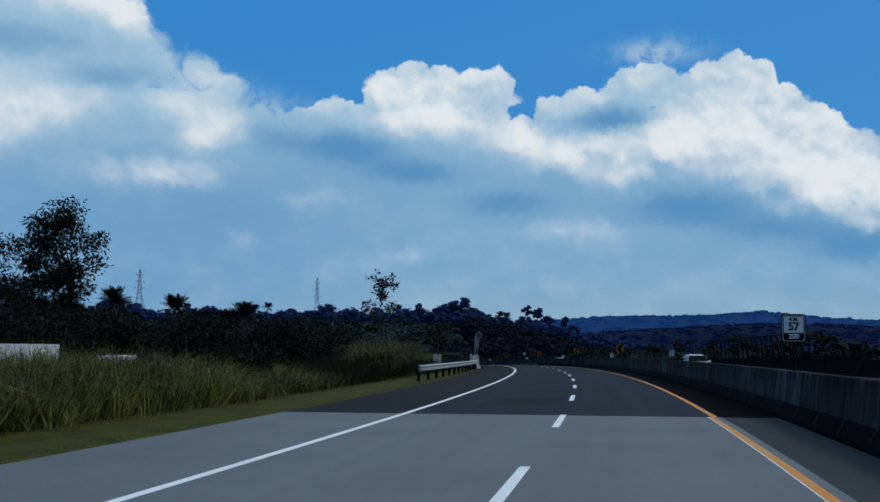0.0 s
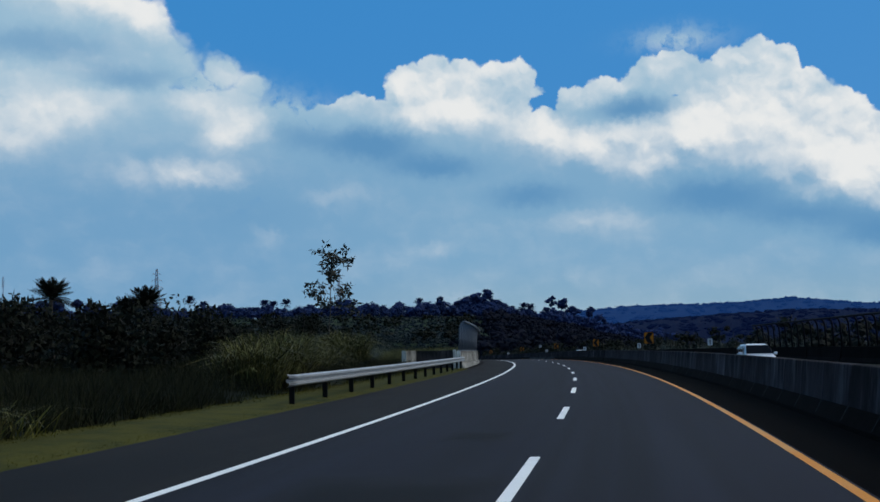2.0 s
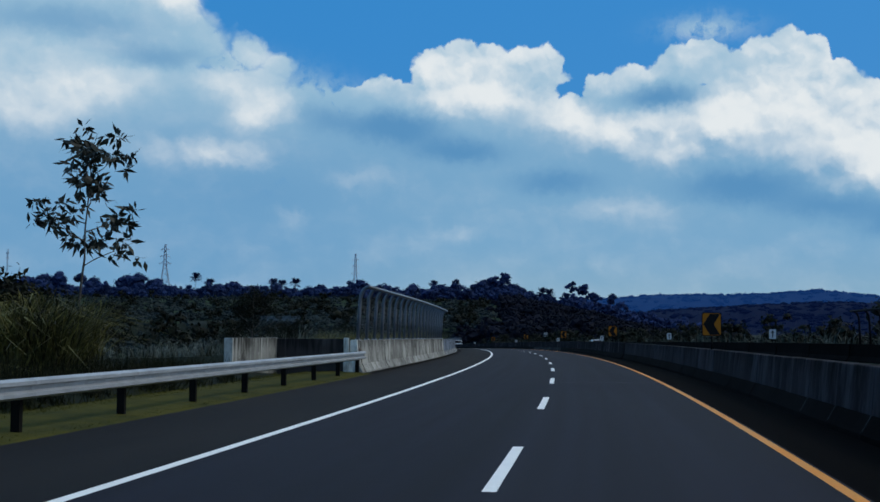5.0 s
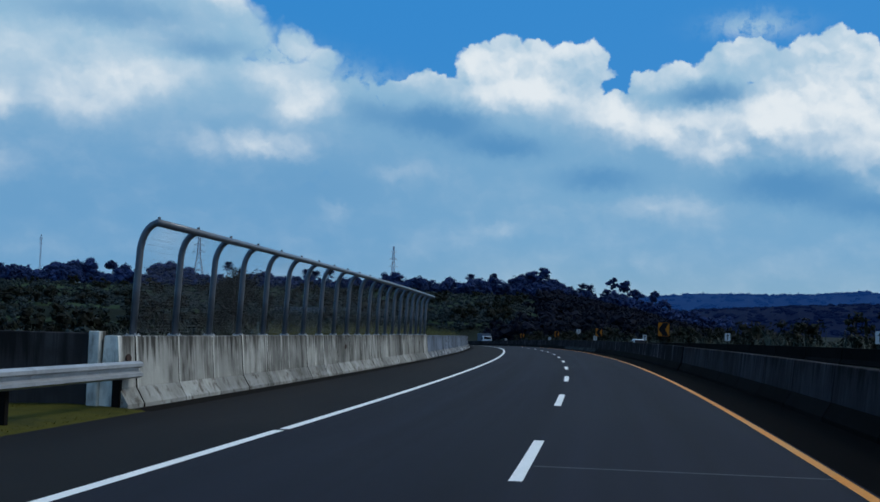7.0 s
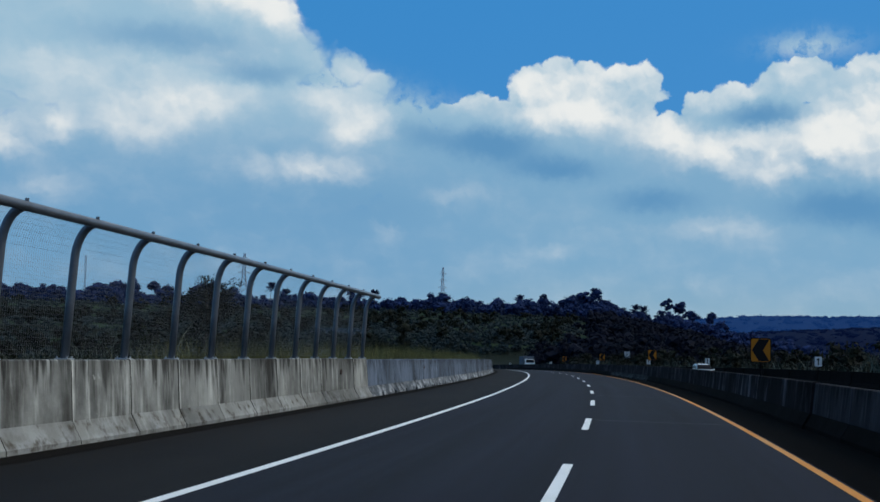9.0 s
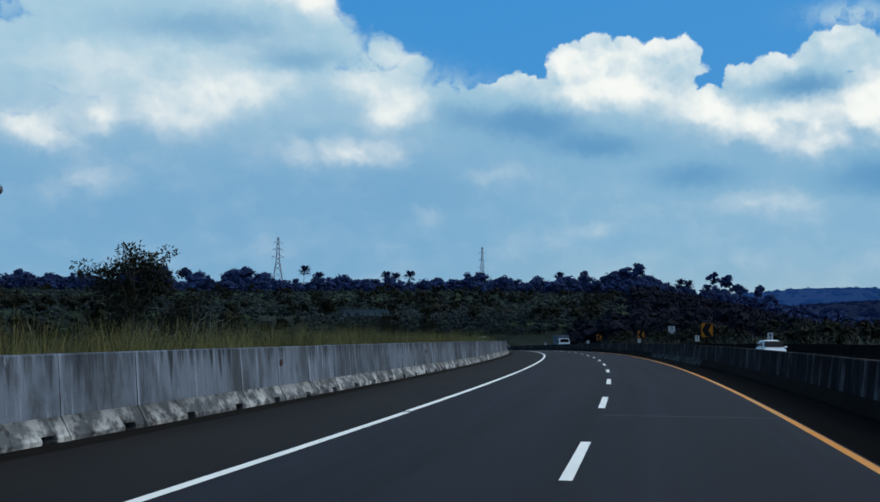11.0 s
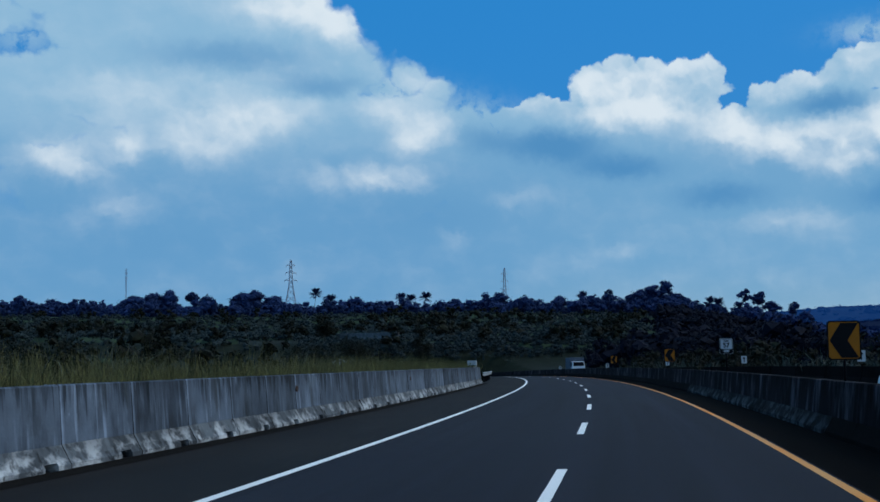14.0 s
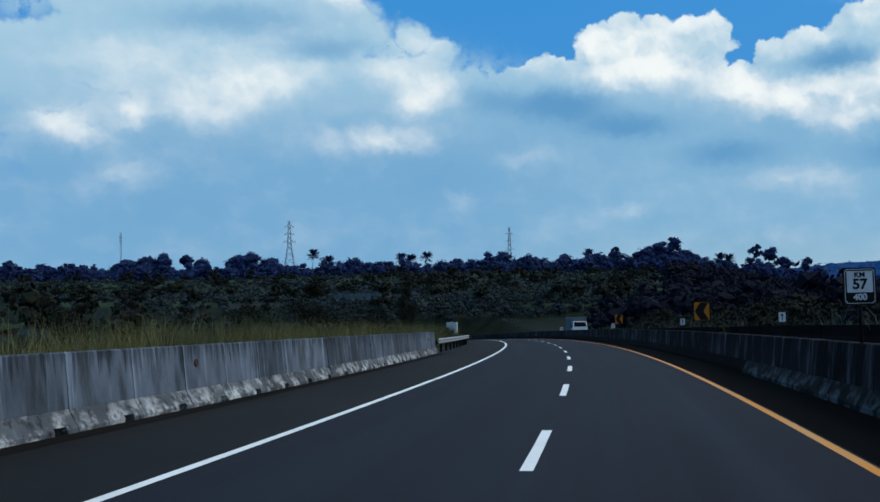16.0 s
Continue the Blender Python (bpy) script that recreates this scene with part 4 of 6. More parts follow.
# ---- steel guardrails ----
def guardrail(name, s0, s1, o, label, flare=True):
    rail = thing(name, Matrix(), label, "guardrail")
    w = [(0.0, 0.31), (-0.03, 0.305), (-0.095, 0.270), (-0.095, 0.215), (-0.015, 0.185), (-0.015, 0.130), (-0.095, 0.095), (-0.095, 0.040), (-0.03, 0.005), (0.0, 0.0)]
    back = [(x + 0.006, z) for x, z in reversed(w)]
    n = int(round((s1 - s0) / 4.0))
    L = (s1 - s0) / n
    bm = bmesh.new()
    extrude(bm, [(-x, z) for x, z in w + back], 0.0, L + 0.05)
    first = part("rail_section", bm, M_GALV, rail)
    bm = bmesh.new()
    box(bm, -0.07, 0.07, -0.055, -0.045, -0.9, 0.74)
    box(bm, -0.07, -0.06, -0.055, 0.05, -0.9, 0.74)
    box(bm, 0.06, 0.07, -0.055, 0.05, -0.9, 0.74)
    box(bm, 0.07, 0.17, -0.05, 0.05, 0.56, 0.8)
    post = part("rail_post", bm, M_RAILPOST, rail)
    for k in range(n):
        m = RP(s0 + k * L, o, 0.55)
        if k == 0:
            first.matrix_basis = m
        else:
            copy_thing(first, m).parent = rail
    np_ = int((s1 - s0) / 4.0)
    for k in range(np_ + 1):
        m = RP(s0 + 0.4 + k * (s1 - s0 - 0.8) / np_, o + 0.17, 0.0)
        if k == 0:
            post.matrix_basis = m
        else:
            copy_thing(post, m).parent = rail
    if flare:
        bm = bmesh.new()
        pts = [(-x, z) for x, z in w]
        rows = []
        for k in range(5):
            f = k / 4
            rows.append([bm.verts.new((x - 0.10 * f * f, -0.5 * f, 0.155 + (z - 0.155) * (1 + 0.12 * f))) for x, z in pts])
        for a, b in zip(rows, rows[1:]):
            for i in range(len(pts) - 1):
                bm.faces.new((a[i], a[i + 1], b[i + 1], b[i]))
        bmesh.ops.solidify(bm, geom=bm.faces[:], thickness=0.006)
        end = part("rail_end", bm, M_GALV, rail, "rounded rail end piece")
        end.matrix_basis = RP(s0, o, 0.55)
    return rail


guardrail("guardrail", 55.2, 107.4, 8.52, "galvanised steel guardrail on dark posts in the grass")
guardrail("guardrail", 268.6, 310.0, 8.52, "galvanised steel guardrail beyond the barrier", False)


# ---- signs ----
def letters(name, body, size, mat, parent, x, z, y, squeeze=1.0):
    cu = bpy.data.curves.new(name, "FONT")
    cu.offset = size * 0.035
    cu.body, cu.size, cu.align_x, cu.align_y, cu.extrude = body, size, "CENTER", "CENTER", 0.002
    tmp = new(name + "_curve", cu)
    me = bpy.data.meshes.new_from_object(tmp.evaluated_get(bpy.context.evaluated_depsgraph_get()))
    bpy.data.objects.remove(tmp)
    me.materials.clear()
    me.materials.append(mat)
    ob = new(name, me)
    ob.parent = parent
    ob.matrix_basis = pose(x, y, z, 90, 0, 0) @ Matrix.Diagonal((squeeze, 1, 1, 1))
    return ob


def pole(height, radius, parent, mat=M_DARKSTEEL):
    bm = bmesh.new()
    tube(bm, [(0, 0, -0.1), (0, 0, height)], radius, 8)
    return part("pole", bm, mat, parent, smooth=True)


def board(name, w, h, z, y, t, mat, parent, label="", bevel=0.03):
    bm = bmesh.new()
    box(bm, -w / 2, w / 2, y, y + t, z - h / 2, z + h / 2)
    vertical = [e for e in bm.edges if abs(e.verts[0].co.y - e.verts[1].co.y) > t * 0.5]
    bmesh.ops.bevel(bm, geom=vertical, offset=bevel, segments=3, affect="EDGES")
    return part(name, bm, mat, parent, label)


def chevron_sign(m):
    sign = thing("chevron_sign", m, "orange-yellow chevron board on the concrete median barrier", "road sign", "chevron signs of the bend")
    zc = 0.83
    pole(zc + 0.1, 0.028, sign)
    board("backplate", 0.66, 0.80, zc, -0.035, 0.008, M_SIGNBLK, sign, "black border plate")
    board("face", 0.60, 0.74, zc, -0.041, 0.006, M_SIGNYEL, sign, "orange-yellow reflective face")
    bm = bmesh.new()
    pts = [(-0.285, 0.0), (-0.06, 0.355), (0.285, 0.355), (0.07, 0.0), (0.285, -0.355), (-0.06, -0.355)]
    lo = [bm.verts.new((x, -0.0425, zc + z)) for x, z in pts]
    hi = [bm.verts.new((x, -0.046, zc + z)) for x, z in pts]
    for a, b in (((0, 1, 2, 3), None), ((0, 3, 4, 5), None)):
        bm.faces.new([hi[i] for i in a])
        bm.faces.new([lo[i] for i in reversed(a)])
    for i in range(6):
        j = (i + 1) % 6
        bm.faces.new((hi[i], hi[j], lo[j], lo[i]))
    bmesh.ops.recalc_face_normals(bm, faces=bm.faces)
    part("chevron", bm, M_SIGNBLK, sign, "black chevron")
    return sign


first = chevron_sign(RP(102.8, -4.25, 1.12))
for s in (151.4, 200.8, 249.4, 296.6):
    copy_thing(first, RP(s, -4.25, 1.12))


def km_sign(m, lower):
    sign = thing("kilometre_sign", m, "black and white kilometre board on the median barrier", "road sign", "kilometre signs")
    zc = 1.0
    pole(zc + 0.1, 0.03, sign)
    board("backplate", 0.56, 0.66, zc, -0.035, 0.008, M_SIGNBLK, sign, "black plate")
    board("border_line", 0.51, 0.61, zc, -0.040, 0.005, M_SIGNWHT, sign, "thin white border")
    board("field", 0.49, 0.59, zc, -0.044, 0.004, M_SIGNBLK, sign, "black field")
    board("upper_panel", 0.44, 0.38, zc + 0.08, -0.048, 0.004, M_SIGNWHT, sign, "white upper panel", 0.01)
    letters("letters_km", "KM", 0.13, M_SIGNBLK, sign, 0, zc + 0.20, -0.051)
    letters("figures_upper", "57", 0.25, M_SIGNBLK, sign, 0, zc + 0.03, -0.051)
    letters("figures_lower", lower, 0.155, M_SIGNWHT, sign, 0, zc - 0.195, -0.047)
    return sign


km_sign(RP(27.7, -4.25, 1.12), "200")
km_sign(RP(222.9, -4.25, 1.12), "400")


def edge_marker(m):
    mk = thing("marker_board", m, "small white marker board with a dark arrow on the far parapet", "marker board", "marker boards of the opposite carriageway")
    pole(0.9, 0.03, mk)
    board("face", 0.58, 0.80, 0.72, -0.04, 0.01, M_SIGNWHT, mk, "white face")
    bm = bmesh.new()
    box(bm, -0.05, 0.05, -0.046, -0.041, 0.42, 0.86)
    vs = [bm.verts.new((x, -0.045, z)) for x, z in ((-0.17, 0.84), (0.17, 0.84), (0.0, 1.04))]
    bm.faces.new(vs)
    part("arrow", bm, M_SIGNBLK, mk, "dark arrow")
    return mk


first = edge_marker(RP(161.6, -18.7, 1.15))
for s in (210.1, 260.2, 302.0, 348.6, 400.0, 450.0):
    copy_thing(first, RP(s, -18.7, 1.15))


# ---- plants ----
def quads_mesh(name, verts, mat, parent=None, label="", per=4):
    """Loose leaves: verts in groups of per."""
    verts = np.asarray(verts, dtype=np.float32).reshape(-1, 3)
    n = len(verts) // per
    me = bpy.data.meshes.new(name)
    me.vertices.add(n * per)
    me.vertices.foreach_set("co", verts.ravel())
    me.loops.add(n * per)
    me.loops.foreach_set("vertex_index", np.arange(n * per, dtype=np.int32))
    me.polygons.add(n)
    me.polygons.foreach_set("loop_start", np.arange(0, n * per, per, dtype=np.int32))
    me.materials.append(mat)
    me.update(calc_edges=True)
    ob = new(name, me)
    if parent is not None:
        ob.parent = parent
    if label:
        ob["label"] = label
    return ob


def leaves(rng, centres, radii, count, length, width, droop=0.3, face=False):
    """Leaf blades (pointed quads) spread in soft balls: array (n, 4, 3); face lays them along the ball's skin."""
    centres, radii = np.asarray(centres, float), np.asarray(radii, float)
    k = rng.integers(0, len(centres), count)
    d = rng.normal(size=(count, 3))
    d /= np.linalg.norm(d, axis=1)[:, None]
    p = centres[k] + d * radii[k] * (rng.random(count) ** (0.35 if face else 0.45))[:, None]
    if face:
        n = d + rng.normal(size=(count, 3)) * 0.45
        n[:, 2] += 0.25
        a = np.cross(n, rng.normal(size=(count, 3)))
        a /= np.linalg.norm(a, axis=1)[:, None]
        b = np.cross(n, a)
    else:
        a = rng.normal(size=(count, 3)) + d * 0.8
        a[:, 2] -= droop
        a /= np.linalg.norm(a, axis=1)[:, None]
        b = np.cross(a, rng.normal(size=(count, 3)))
    b /= np.linalg.norm(b, axis=1)[:, None]
    L = (length * rng.uniform(0.6, 1.3, count))[:, None]
    W = (width * rng.uniform(0.6, 1.3, count))[:, None]
    if face:
        p = p - a * L * 0.5
    return np.stack([p, p + a * L * 0.45 + b * W * 0.5, p + a * L, p + a * L * 0.45 - b * W * 0.5], axis=1)


RHOMB = np.array([(x, y, z) for x in (-1, 1) for y in (-1, 1) for z in (-1, 1)] + [(2, 0, 0), (-2, 0, 0), (0, 2, 0), (0, -2, 0), (0, 0, 2), (0, 0, -2)], float)
RHOMB /= np.linalg.norm(RHOMB, axis=1)[:, None]


def cores(rng, centres, radii, size=0.66):
    """The dense inside of each clump of leaves: uneven lumps of twelve faces, (12 n, 4, 3)."""
    n = len(centres)
    q = RHOMB[None] * rng.uniform(0.7, 1.25, (n, 14, 1)) + rng.normal(size=(n, 14, 3)) * 0.12
    v = np.asarray(centres, float)[:, None, :] + q * np.asarray(radii, float)[:, None, :] * size
    return v[:, RHOMB_LIST].reshape(-1, 4, 3)


# the twelve faces: each joins two axis corners through the two cube corners between them
RHOMB_LIST = np.array([(i, c[0], j, c[1]) for i in range(8, 14) for j in range(i + 1, 14) if np.dot(RHOMB[i], RHOMB[j]) > -0.5
                       for c in [[k for k in range(8) if np.dot(RHOMB[k], RHOMB[i]) > 0 and np.dot(RHOMB[k], RHOMB[j]) > 0]]])


def blades(rng, xs, ys, zs, height, width, lean=0.5, arch=None, bend=True):
    """Grass blades: a bent pointed strip of two quads each, (2n, 4, 3)."""
    n = len(xs)
    base = np.column_stack([xs, ys, zs])
    h = height * rng.uniform(0.55, 1.25, n)
    a = rng.uniform(0, 2 * math.pi, n)
    side = np.column_stack([np.cos(a), np.sin(a), np.zeros(n)]) * (width * rng.uniform(0.6, 1.3, n))[:, None]
    ln = rng.normal(size=(n, 2)) * lean
    mid = base + np.column_stack([ln[:, 0] * h * 0.25, ln[:, 1] * h * 0.25, h * 0.62])
    tip = base + np.column_stack([ln[:, 0] * h * 0.8, ln[:, 1] * h * 0.8, h * (1.0 - 0.15 * np.abs(ln).sum(1))])
    if arch is not None:
        mid[:, :2] += arch * h[:, None] * 0.16
        tip[:, :2] += arch * h[:, None] * 0.55
        tip[:, 2] -= np.hypot(arch[:, 0], arch[:, 1]) * h * 0.25
    if not bend:
        return np.stack([base - side, base + side, tip + side * 0.12, tip - side * 0.12], axis=1)
    low = np.stack([base - side, base + side, mid + side * 0.75, mid - side * 0.75], axis=1)
    high = np.stack([mid - side * 0.75, mid + side * 0.75, tip + side * 0.1, tip - side * 0.1], axis=1)
    return np.concatenate([low, high])


def limb_points(rng, start, direction, length, n=5, wander=0.15, rise=0.1):
    pts, d = [Vector(start)], Vector(direction).normalized()
    for _ in range(n):
        d = (d + Vector(rng.normal(size=3)) * wander + Vector((0, 0, rise))).normalized()
        pts.append(pts[-1] + d * (length / n))
    return pts


def make_tree(name, m, seed, height, crown_from, spread, label, leaf=(0.35, 0.16), count=2600, mat=None, trunk_r=0.14, limbs=9, ball=0.28, lean=0.0, category="tree", gaps=1.0, face=False):
    """Tapered trunk, rising limbs, clumps of leaves at the limbs' ends."""
    rng = np.random.default_rng(seed)
    tree = thing(name, m, label, category)
    bm = bmesh.new()
    trunk = limb_points(rng, (0, 0, -0.3), (lean, 0, 1), height * 0.92 + 0.3, 8, 0.05, 0.05)
    tube(bm, trunk, [trunk_r * (1 - 0.82 * i / 8) for i in range(9)], 8)
    centres, radii = [], []
    for k in range(limbs):
        f = crown_from + (0.97 - crown_from) * (k + rng.uniform(0, 0.6)) / limbs
        i = min(int(f * 8), 7)
        p = trunk[i].lerp(trunk[i + 1], f * 8 - i)
        a = k * 2.4 + rng.uniform(-0.4, 0.4)
        ln = spread * (1.0 - 0.55 * (f - crown_from) / (1 - crown_from)) * rng.uniform(0.7, 1.1)
        pts = limb_points(rng, p, (math.cos(a), math.sin(a), 0.45), ln, 4, 0.18, 0.08)
        tube(bm, pts, [trunk_r * 0.38 * (1 - 0.75 * j / 4) for j in range(5)], 5)
        for j in (2, 3, 4):
            for _ in range(2):
                centres.append(pts[j] + Vector(rng.normal(size=3)) * spread * 0.12)
                r = spread * ball * rng.uniform(0.5, 1.0) * gaps
                radii.append((r, r, r * 0.6))
    centres.append(trunk[-1])
    radii.append((spread * ball,) * 3)
    part("trunk", bm, M_BARK, tree, smooth=True)
    quads_mesh("crown", leaves(rng, [tuple(c) for c in centres], radii, count, *leaf, face=face), mat or M_LEAF, tree)
    return tree


def make_palm(name, m, seed, height, fronds, length, label, mat=None, leafy=30.0):
    rng = np.random.default_rng(seed)
    palm = thing(name, m, label, "palm")
    bm = bmesh.new()
    trunk = limb_points(rng, (0, 0, -0.3), (0.05, 0, 1), height, 6, 0.04, 0.05)
    tube(bm, trunk, [0.2 - 0.012 * i for i in range(7)], 8)
    part("trunk", bm, M_BARK, palm, smooth=True)
    out = []
    top = np.array(trunk[-1])
    for k in range(fronds):
        a = 2.4 * k + rng.uniform(-0.3, 0.3)
        up = rng.uniform(-0.5, 3.0)
        p, d = top.copy(), np.array([math.cos(a), math.sin(a), up])
        d /= np.linalg.norm(d)
        for j in range(12):
            q = p + d * length / 12
            side = np.cross(d, (0, 0, 1.0))
            side /= np.linalg.norm(side) + 1e-6
            w = length * 0.28 * math.sin(math.pi * min((j + 1.5) / 13, 1)) + 0.03
            for sg in (-1, 1):
                tip = p + side * sg * w + d * w * 0.5 - np.array([0, 0, w * 0.45])
                out.append([p, p + d * length / leafy, tip, p + d * length / leafy / 2 - np.array([0, 0, 0.02])])
            out.append([p + side * 0.02, q + side * 0.02, q - side * 0.02, p - side * 0.02])
            p = q
            d = d + np.array([0, 0, -0.07])
            d /= np.linalg.norm(d)
    quads_mesh("crown", out, mat or M_LEAF, palm)
    return palm


def ground_at(x, y):
    return float(terrain(np.array([x]), np.array([y]))[0])


def at_road(s, o, dz=0.0, turn=0.0):
    p = R(s, o)
    return pose(p.x, p.y, ground_at(p.x, p.y) + dz, 0, 0, turn)


def scatter(rng, n, s0, s1, o0, o1):
    s, o = rng.uniform(s0, s1, n), rng.uniform(o0, o1, n)
    t = np.interp(s, RS, RT)
    x, y = np.interp(s, RS, RX) - o * np.cos(t), np.interp(s, RS, RY) - o * np.sin(t)
    return x, y, s, o


rng = np.random.default_rng(7)
# mown verge blades
x, y, s, o = scatter(rng, 24000, 4, 107, 8.2, 10.6)
quads_mesh("verge_grass", blades(rng, x, y, rz_at(s) + 0.02 + 0.03 * (o - 8.2), 0.03, 0.007, 0.7, None, False), M_VERGE)
tagged(bpy.data.objects["verge_grass"], "short olive grass blades of the mown verge", "grass", kind="stuff")


def tufts(name, n, s0, s1, o0, o1, height, mat, label, per=34, width=0.016, lean=0.55, seed=1, radius=0.35, bend=True):
    g = np.random.default_rng(seed)
    x, y, s, o = scatter(g, n, s0, s1, o0, o1)
    xs = (x[:, None] + g.normal(size=(n, per)) * radius * 0.5).ravel()
    ys = (y[:, None] + g.normal(size=(n, per)) * radius * 0.5).ravel()
    zs = terrain(xs, ys) - 0.03
    hh = np.repeat(height * g.uniform(0.55, 1.2, n), per)
    ob = quads_mesh(name, blades(g, xs, ys, zs, hh, width, lean, None, bend), mat)
    return tagged(ob, label, "grass", kind="stuff")


tufts("tall_grass", 900, 2, 33, 10.6, 16.5, 1.25, M_GRASS, "tall yellow-green grass on the bank behind the verge", per=56, seed=11, width=0.012, lean=1.1, radius=0.7)
tufts("lower_grass", 420, 30, 44, 10.6, 15.5, 0.8, M_GRASS, "yellow-green grass at the lower end of the bank", per=56, seed=14, width=0.012, lean=1.2, radius=0.6)
tufts("dark_tall_grass", 1500, 28, 98, 10.7, 24, 0.8, M_GRASS_DARK, "tall dark green grass on the bank", per=40, seed=12, width=0.012, bend=False)
tufts("bank_grass_clump", 620, 37, 56, 10.5, 17, 0.75, M_GRASS_DARK, "dense dark grass clumps beside the verge", per=40, seed=61, width=0.012, bend=False)
tufts("field_grass", 2900, 158, 340, 10.4, 20, 1.7, M_FIELDGRASS, "tall dry yellow-green grass behind the barrier", per=44, seed=13, width=0.011, lean=0.4, radius=0.5, bend=False)
tufts("field_weeds", 1300, 158, 340, 10.6, 30, 1.7, M_GRASS_DARK, "dark weeds among the dry grass", per=30, seed=15, width=0.014, bend=False)


def reed_clump(s, o, height, radius, seed, n=1500):
    """An arching clump of reeds."""
    g = np.random.default_rng(seed)
    ob = thing("reed_clump", at_road(s, o), "tall arching clump of yellow-green reeds behind the guardrail", "reeds", "reed clumps")
    a, q = g.uniform(0, 2 * math.pi, n), radius * np.sqrt(g.random(n)) * 0.6
    x, y = q * np.cos(a), q * np.sin(a)
    stems = blades(g, x, y, np.full(n, -0.1), height, 0.015, 0.55, 0.8 * np.column_stack([x, y]) / radius)
    # long leaves arching out of the upper half, at all angles
    k = n // 2
    a, q = g.uniform(0, 2 * math.pi, k), radius * np.sqrt(g.random(k)) * 0.8
    x, y = q * np.cos(a), q * np.sin(a)
    z = height * (0.15 + 0.55 * g.random(k)) * (1 - 0.35 * (q / radius) ** 2)
    tips = blades(g, x, y, z, height * 0.5, 0.021, 1.3, 1.3 * np.column_stack([x, y]) / radius)
    b = np.concatenate([stems, tips])
    quads_mesh("foliage", b, M_REED, ob)
    return ob


for k, (s, o, hgt, rad) in enumerate([(63.5, 12.2, 1.5, 1.6), (66.5, 12.4, 1.9, 1.8), (69.5, 12.9, 2.0, 1.8), (73.0, 13.4, 1.6, 1.7), (79.0, 14.2, 1.5, 1.8), (85.0, 15.0, 1.6, 1.8),
                                      (90.5, 14.2, 2.1, 1.7), (93.5, 15.0, 2.3, 1.8)]):
    reed_clump(s, o, hgt, rad, 60 + k)

tufts("verge_tufts", 1500, 50, 107, 8.4, 10.9, 0.15, M_VERGE, "rough olive tufts under the guardrail", per=22, seed=16, width=0.008, lean=0.9, bend=False)

# single trees near the road
make_tree("sapling_tree", at_road(99.8, 17.1), 21, 8.2, 0.46, 2.3, "slender young tree with sparse leaves against the sky", (0.42, 0.15), 780, M_LEAF_LONE, 0.06, 11, 0.13)
make_tree("bank_tree", at_road(88.7, 42.0), 22, 13.6, 0.06, 5.0, "tall dark leafy tree with an arching top", (0.36, 0.15), 13000, M_LEAF, 0.22, 20, 0.32, 0.12)
make_tree("bank_tree", at_road(84.0, 47.0), 23, 10.5, 0.1, 4.8, "dark dense leafy tree behind the grass bank", (0.32, 0.14), 12000, M_LEAF, 0.22, 16, 0.36)
for k, (s, o, hgt) in enumerate([(89.5, 36.9, 5.9), (93.7, 33.2, 5.4), (96.1, 28.2, 4.7), (98.0, 30.0, 4.2), (86.0, 40.0, 5.4)]):
    make_palm("palm_tree", at_road(s, o), 40 + k, hgt - 0.2, 60, 1.6, "dark bushy palm behind the grass bank", None, 12.0)
for k, (s, o, hgt, w) in enumerate([(87, 43.5, 8.6, 4.2), (85.5, 46, 8.0, 4.0), (84.5, 41, 6.8, 3.4), (82, 34, 4.2, 3.2), (86, 31, 3.8, 3.0), (91, 29, 4.0, 3.0), (95, 24, 3.4, 2.8), (99, 24, 3.6, 3.0), (103, 21, 3.5, 2.4), (78, 40, 4.6, 3.4),
                                    (90, 38, 4.6, 3.4), (88, 25, 3.0, 2.6), (101, 31, 4.0, 3.0), (104, 37, 4.6, 3.4), (94, 19, 2.4, 2.0), (74, 30, 3.0, 2.8), (66, 27, 2.6, 2.4),
                                    (62, 17, 2.9, 2.0), (57, 20, 3.0, 2.2), (70, 18.5, 3.0, 2.2), (52, 23, 2.9, 2.2), (46, 26, 3.0, 2.4), (77, 21, 3.2, 2.2), (83, 20, 3.2, 2.2), (64, 22, 3.2, 2.4), (59, 26, 3.4, 2.6), (72, 25, 3.6, 2.8),
                                    (50, 31, 3.6, 2.8), (56, 33, 3.8, 3.0), (40, 29, 3.0, 2.4), (68, 34, 4.0, 3.2), (62, 40, 4.4, 3.4), (42.5, 13.2, 1.5, 0.9), (39.5, 12.4, 1.4, 0.8), (46.0, 13.6, 1.6, 1.0), (37.0, 13.5, 1.5, 0.9)]):
    make_tree("shrub", at_road(s, o), 70 + k, hgt - 0.7, 0.08, w, "dark dense shrub behind the grass bank", (0.28, 0.13), 2600, M_LEAF, 0.07, 11, 0.42, category="shrub")
make_tree("field_tree", at_road(223.7, 36.3), 26, 9.2, 0.38, 5.2, "broad dark tree standing in the field", (0.3, 0.13), 7000, M_LEAF, 0.22, 12, 0.2)
for k, (s, o, hgt, w) in enumerate([(215, 30, 4.0, 2.8), (232, 40, 5.0, 3.4), (245, 34, 3.6, 2.6), (262, 44, 4.6, 3.2), (290, 40, 4.8, 3.4), (318, 30, 4.2, 3.4), (326, 26, 5.2, 3.8), (335, 34, 5.4, 3.8)]):
    make_tree("field_shrub", at_road(s, o), 100 + k, hgt, 0.1, w, "dark shrub in the field beside the road", (0.26, 0.12), 4000, M_LEAF, 0.08, 10, 0.4, category="shrub")


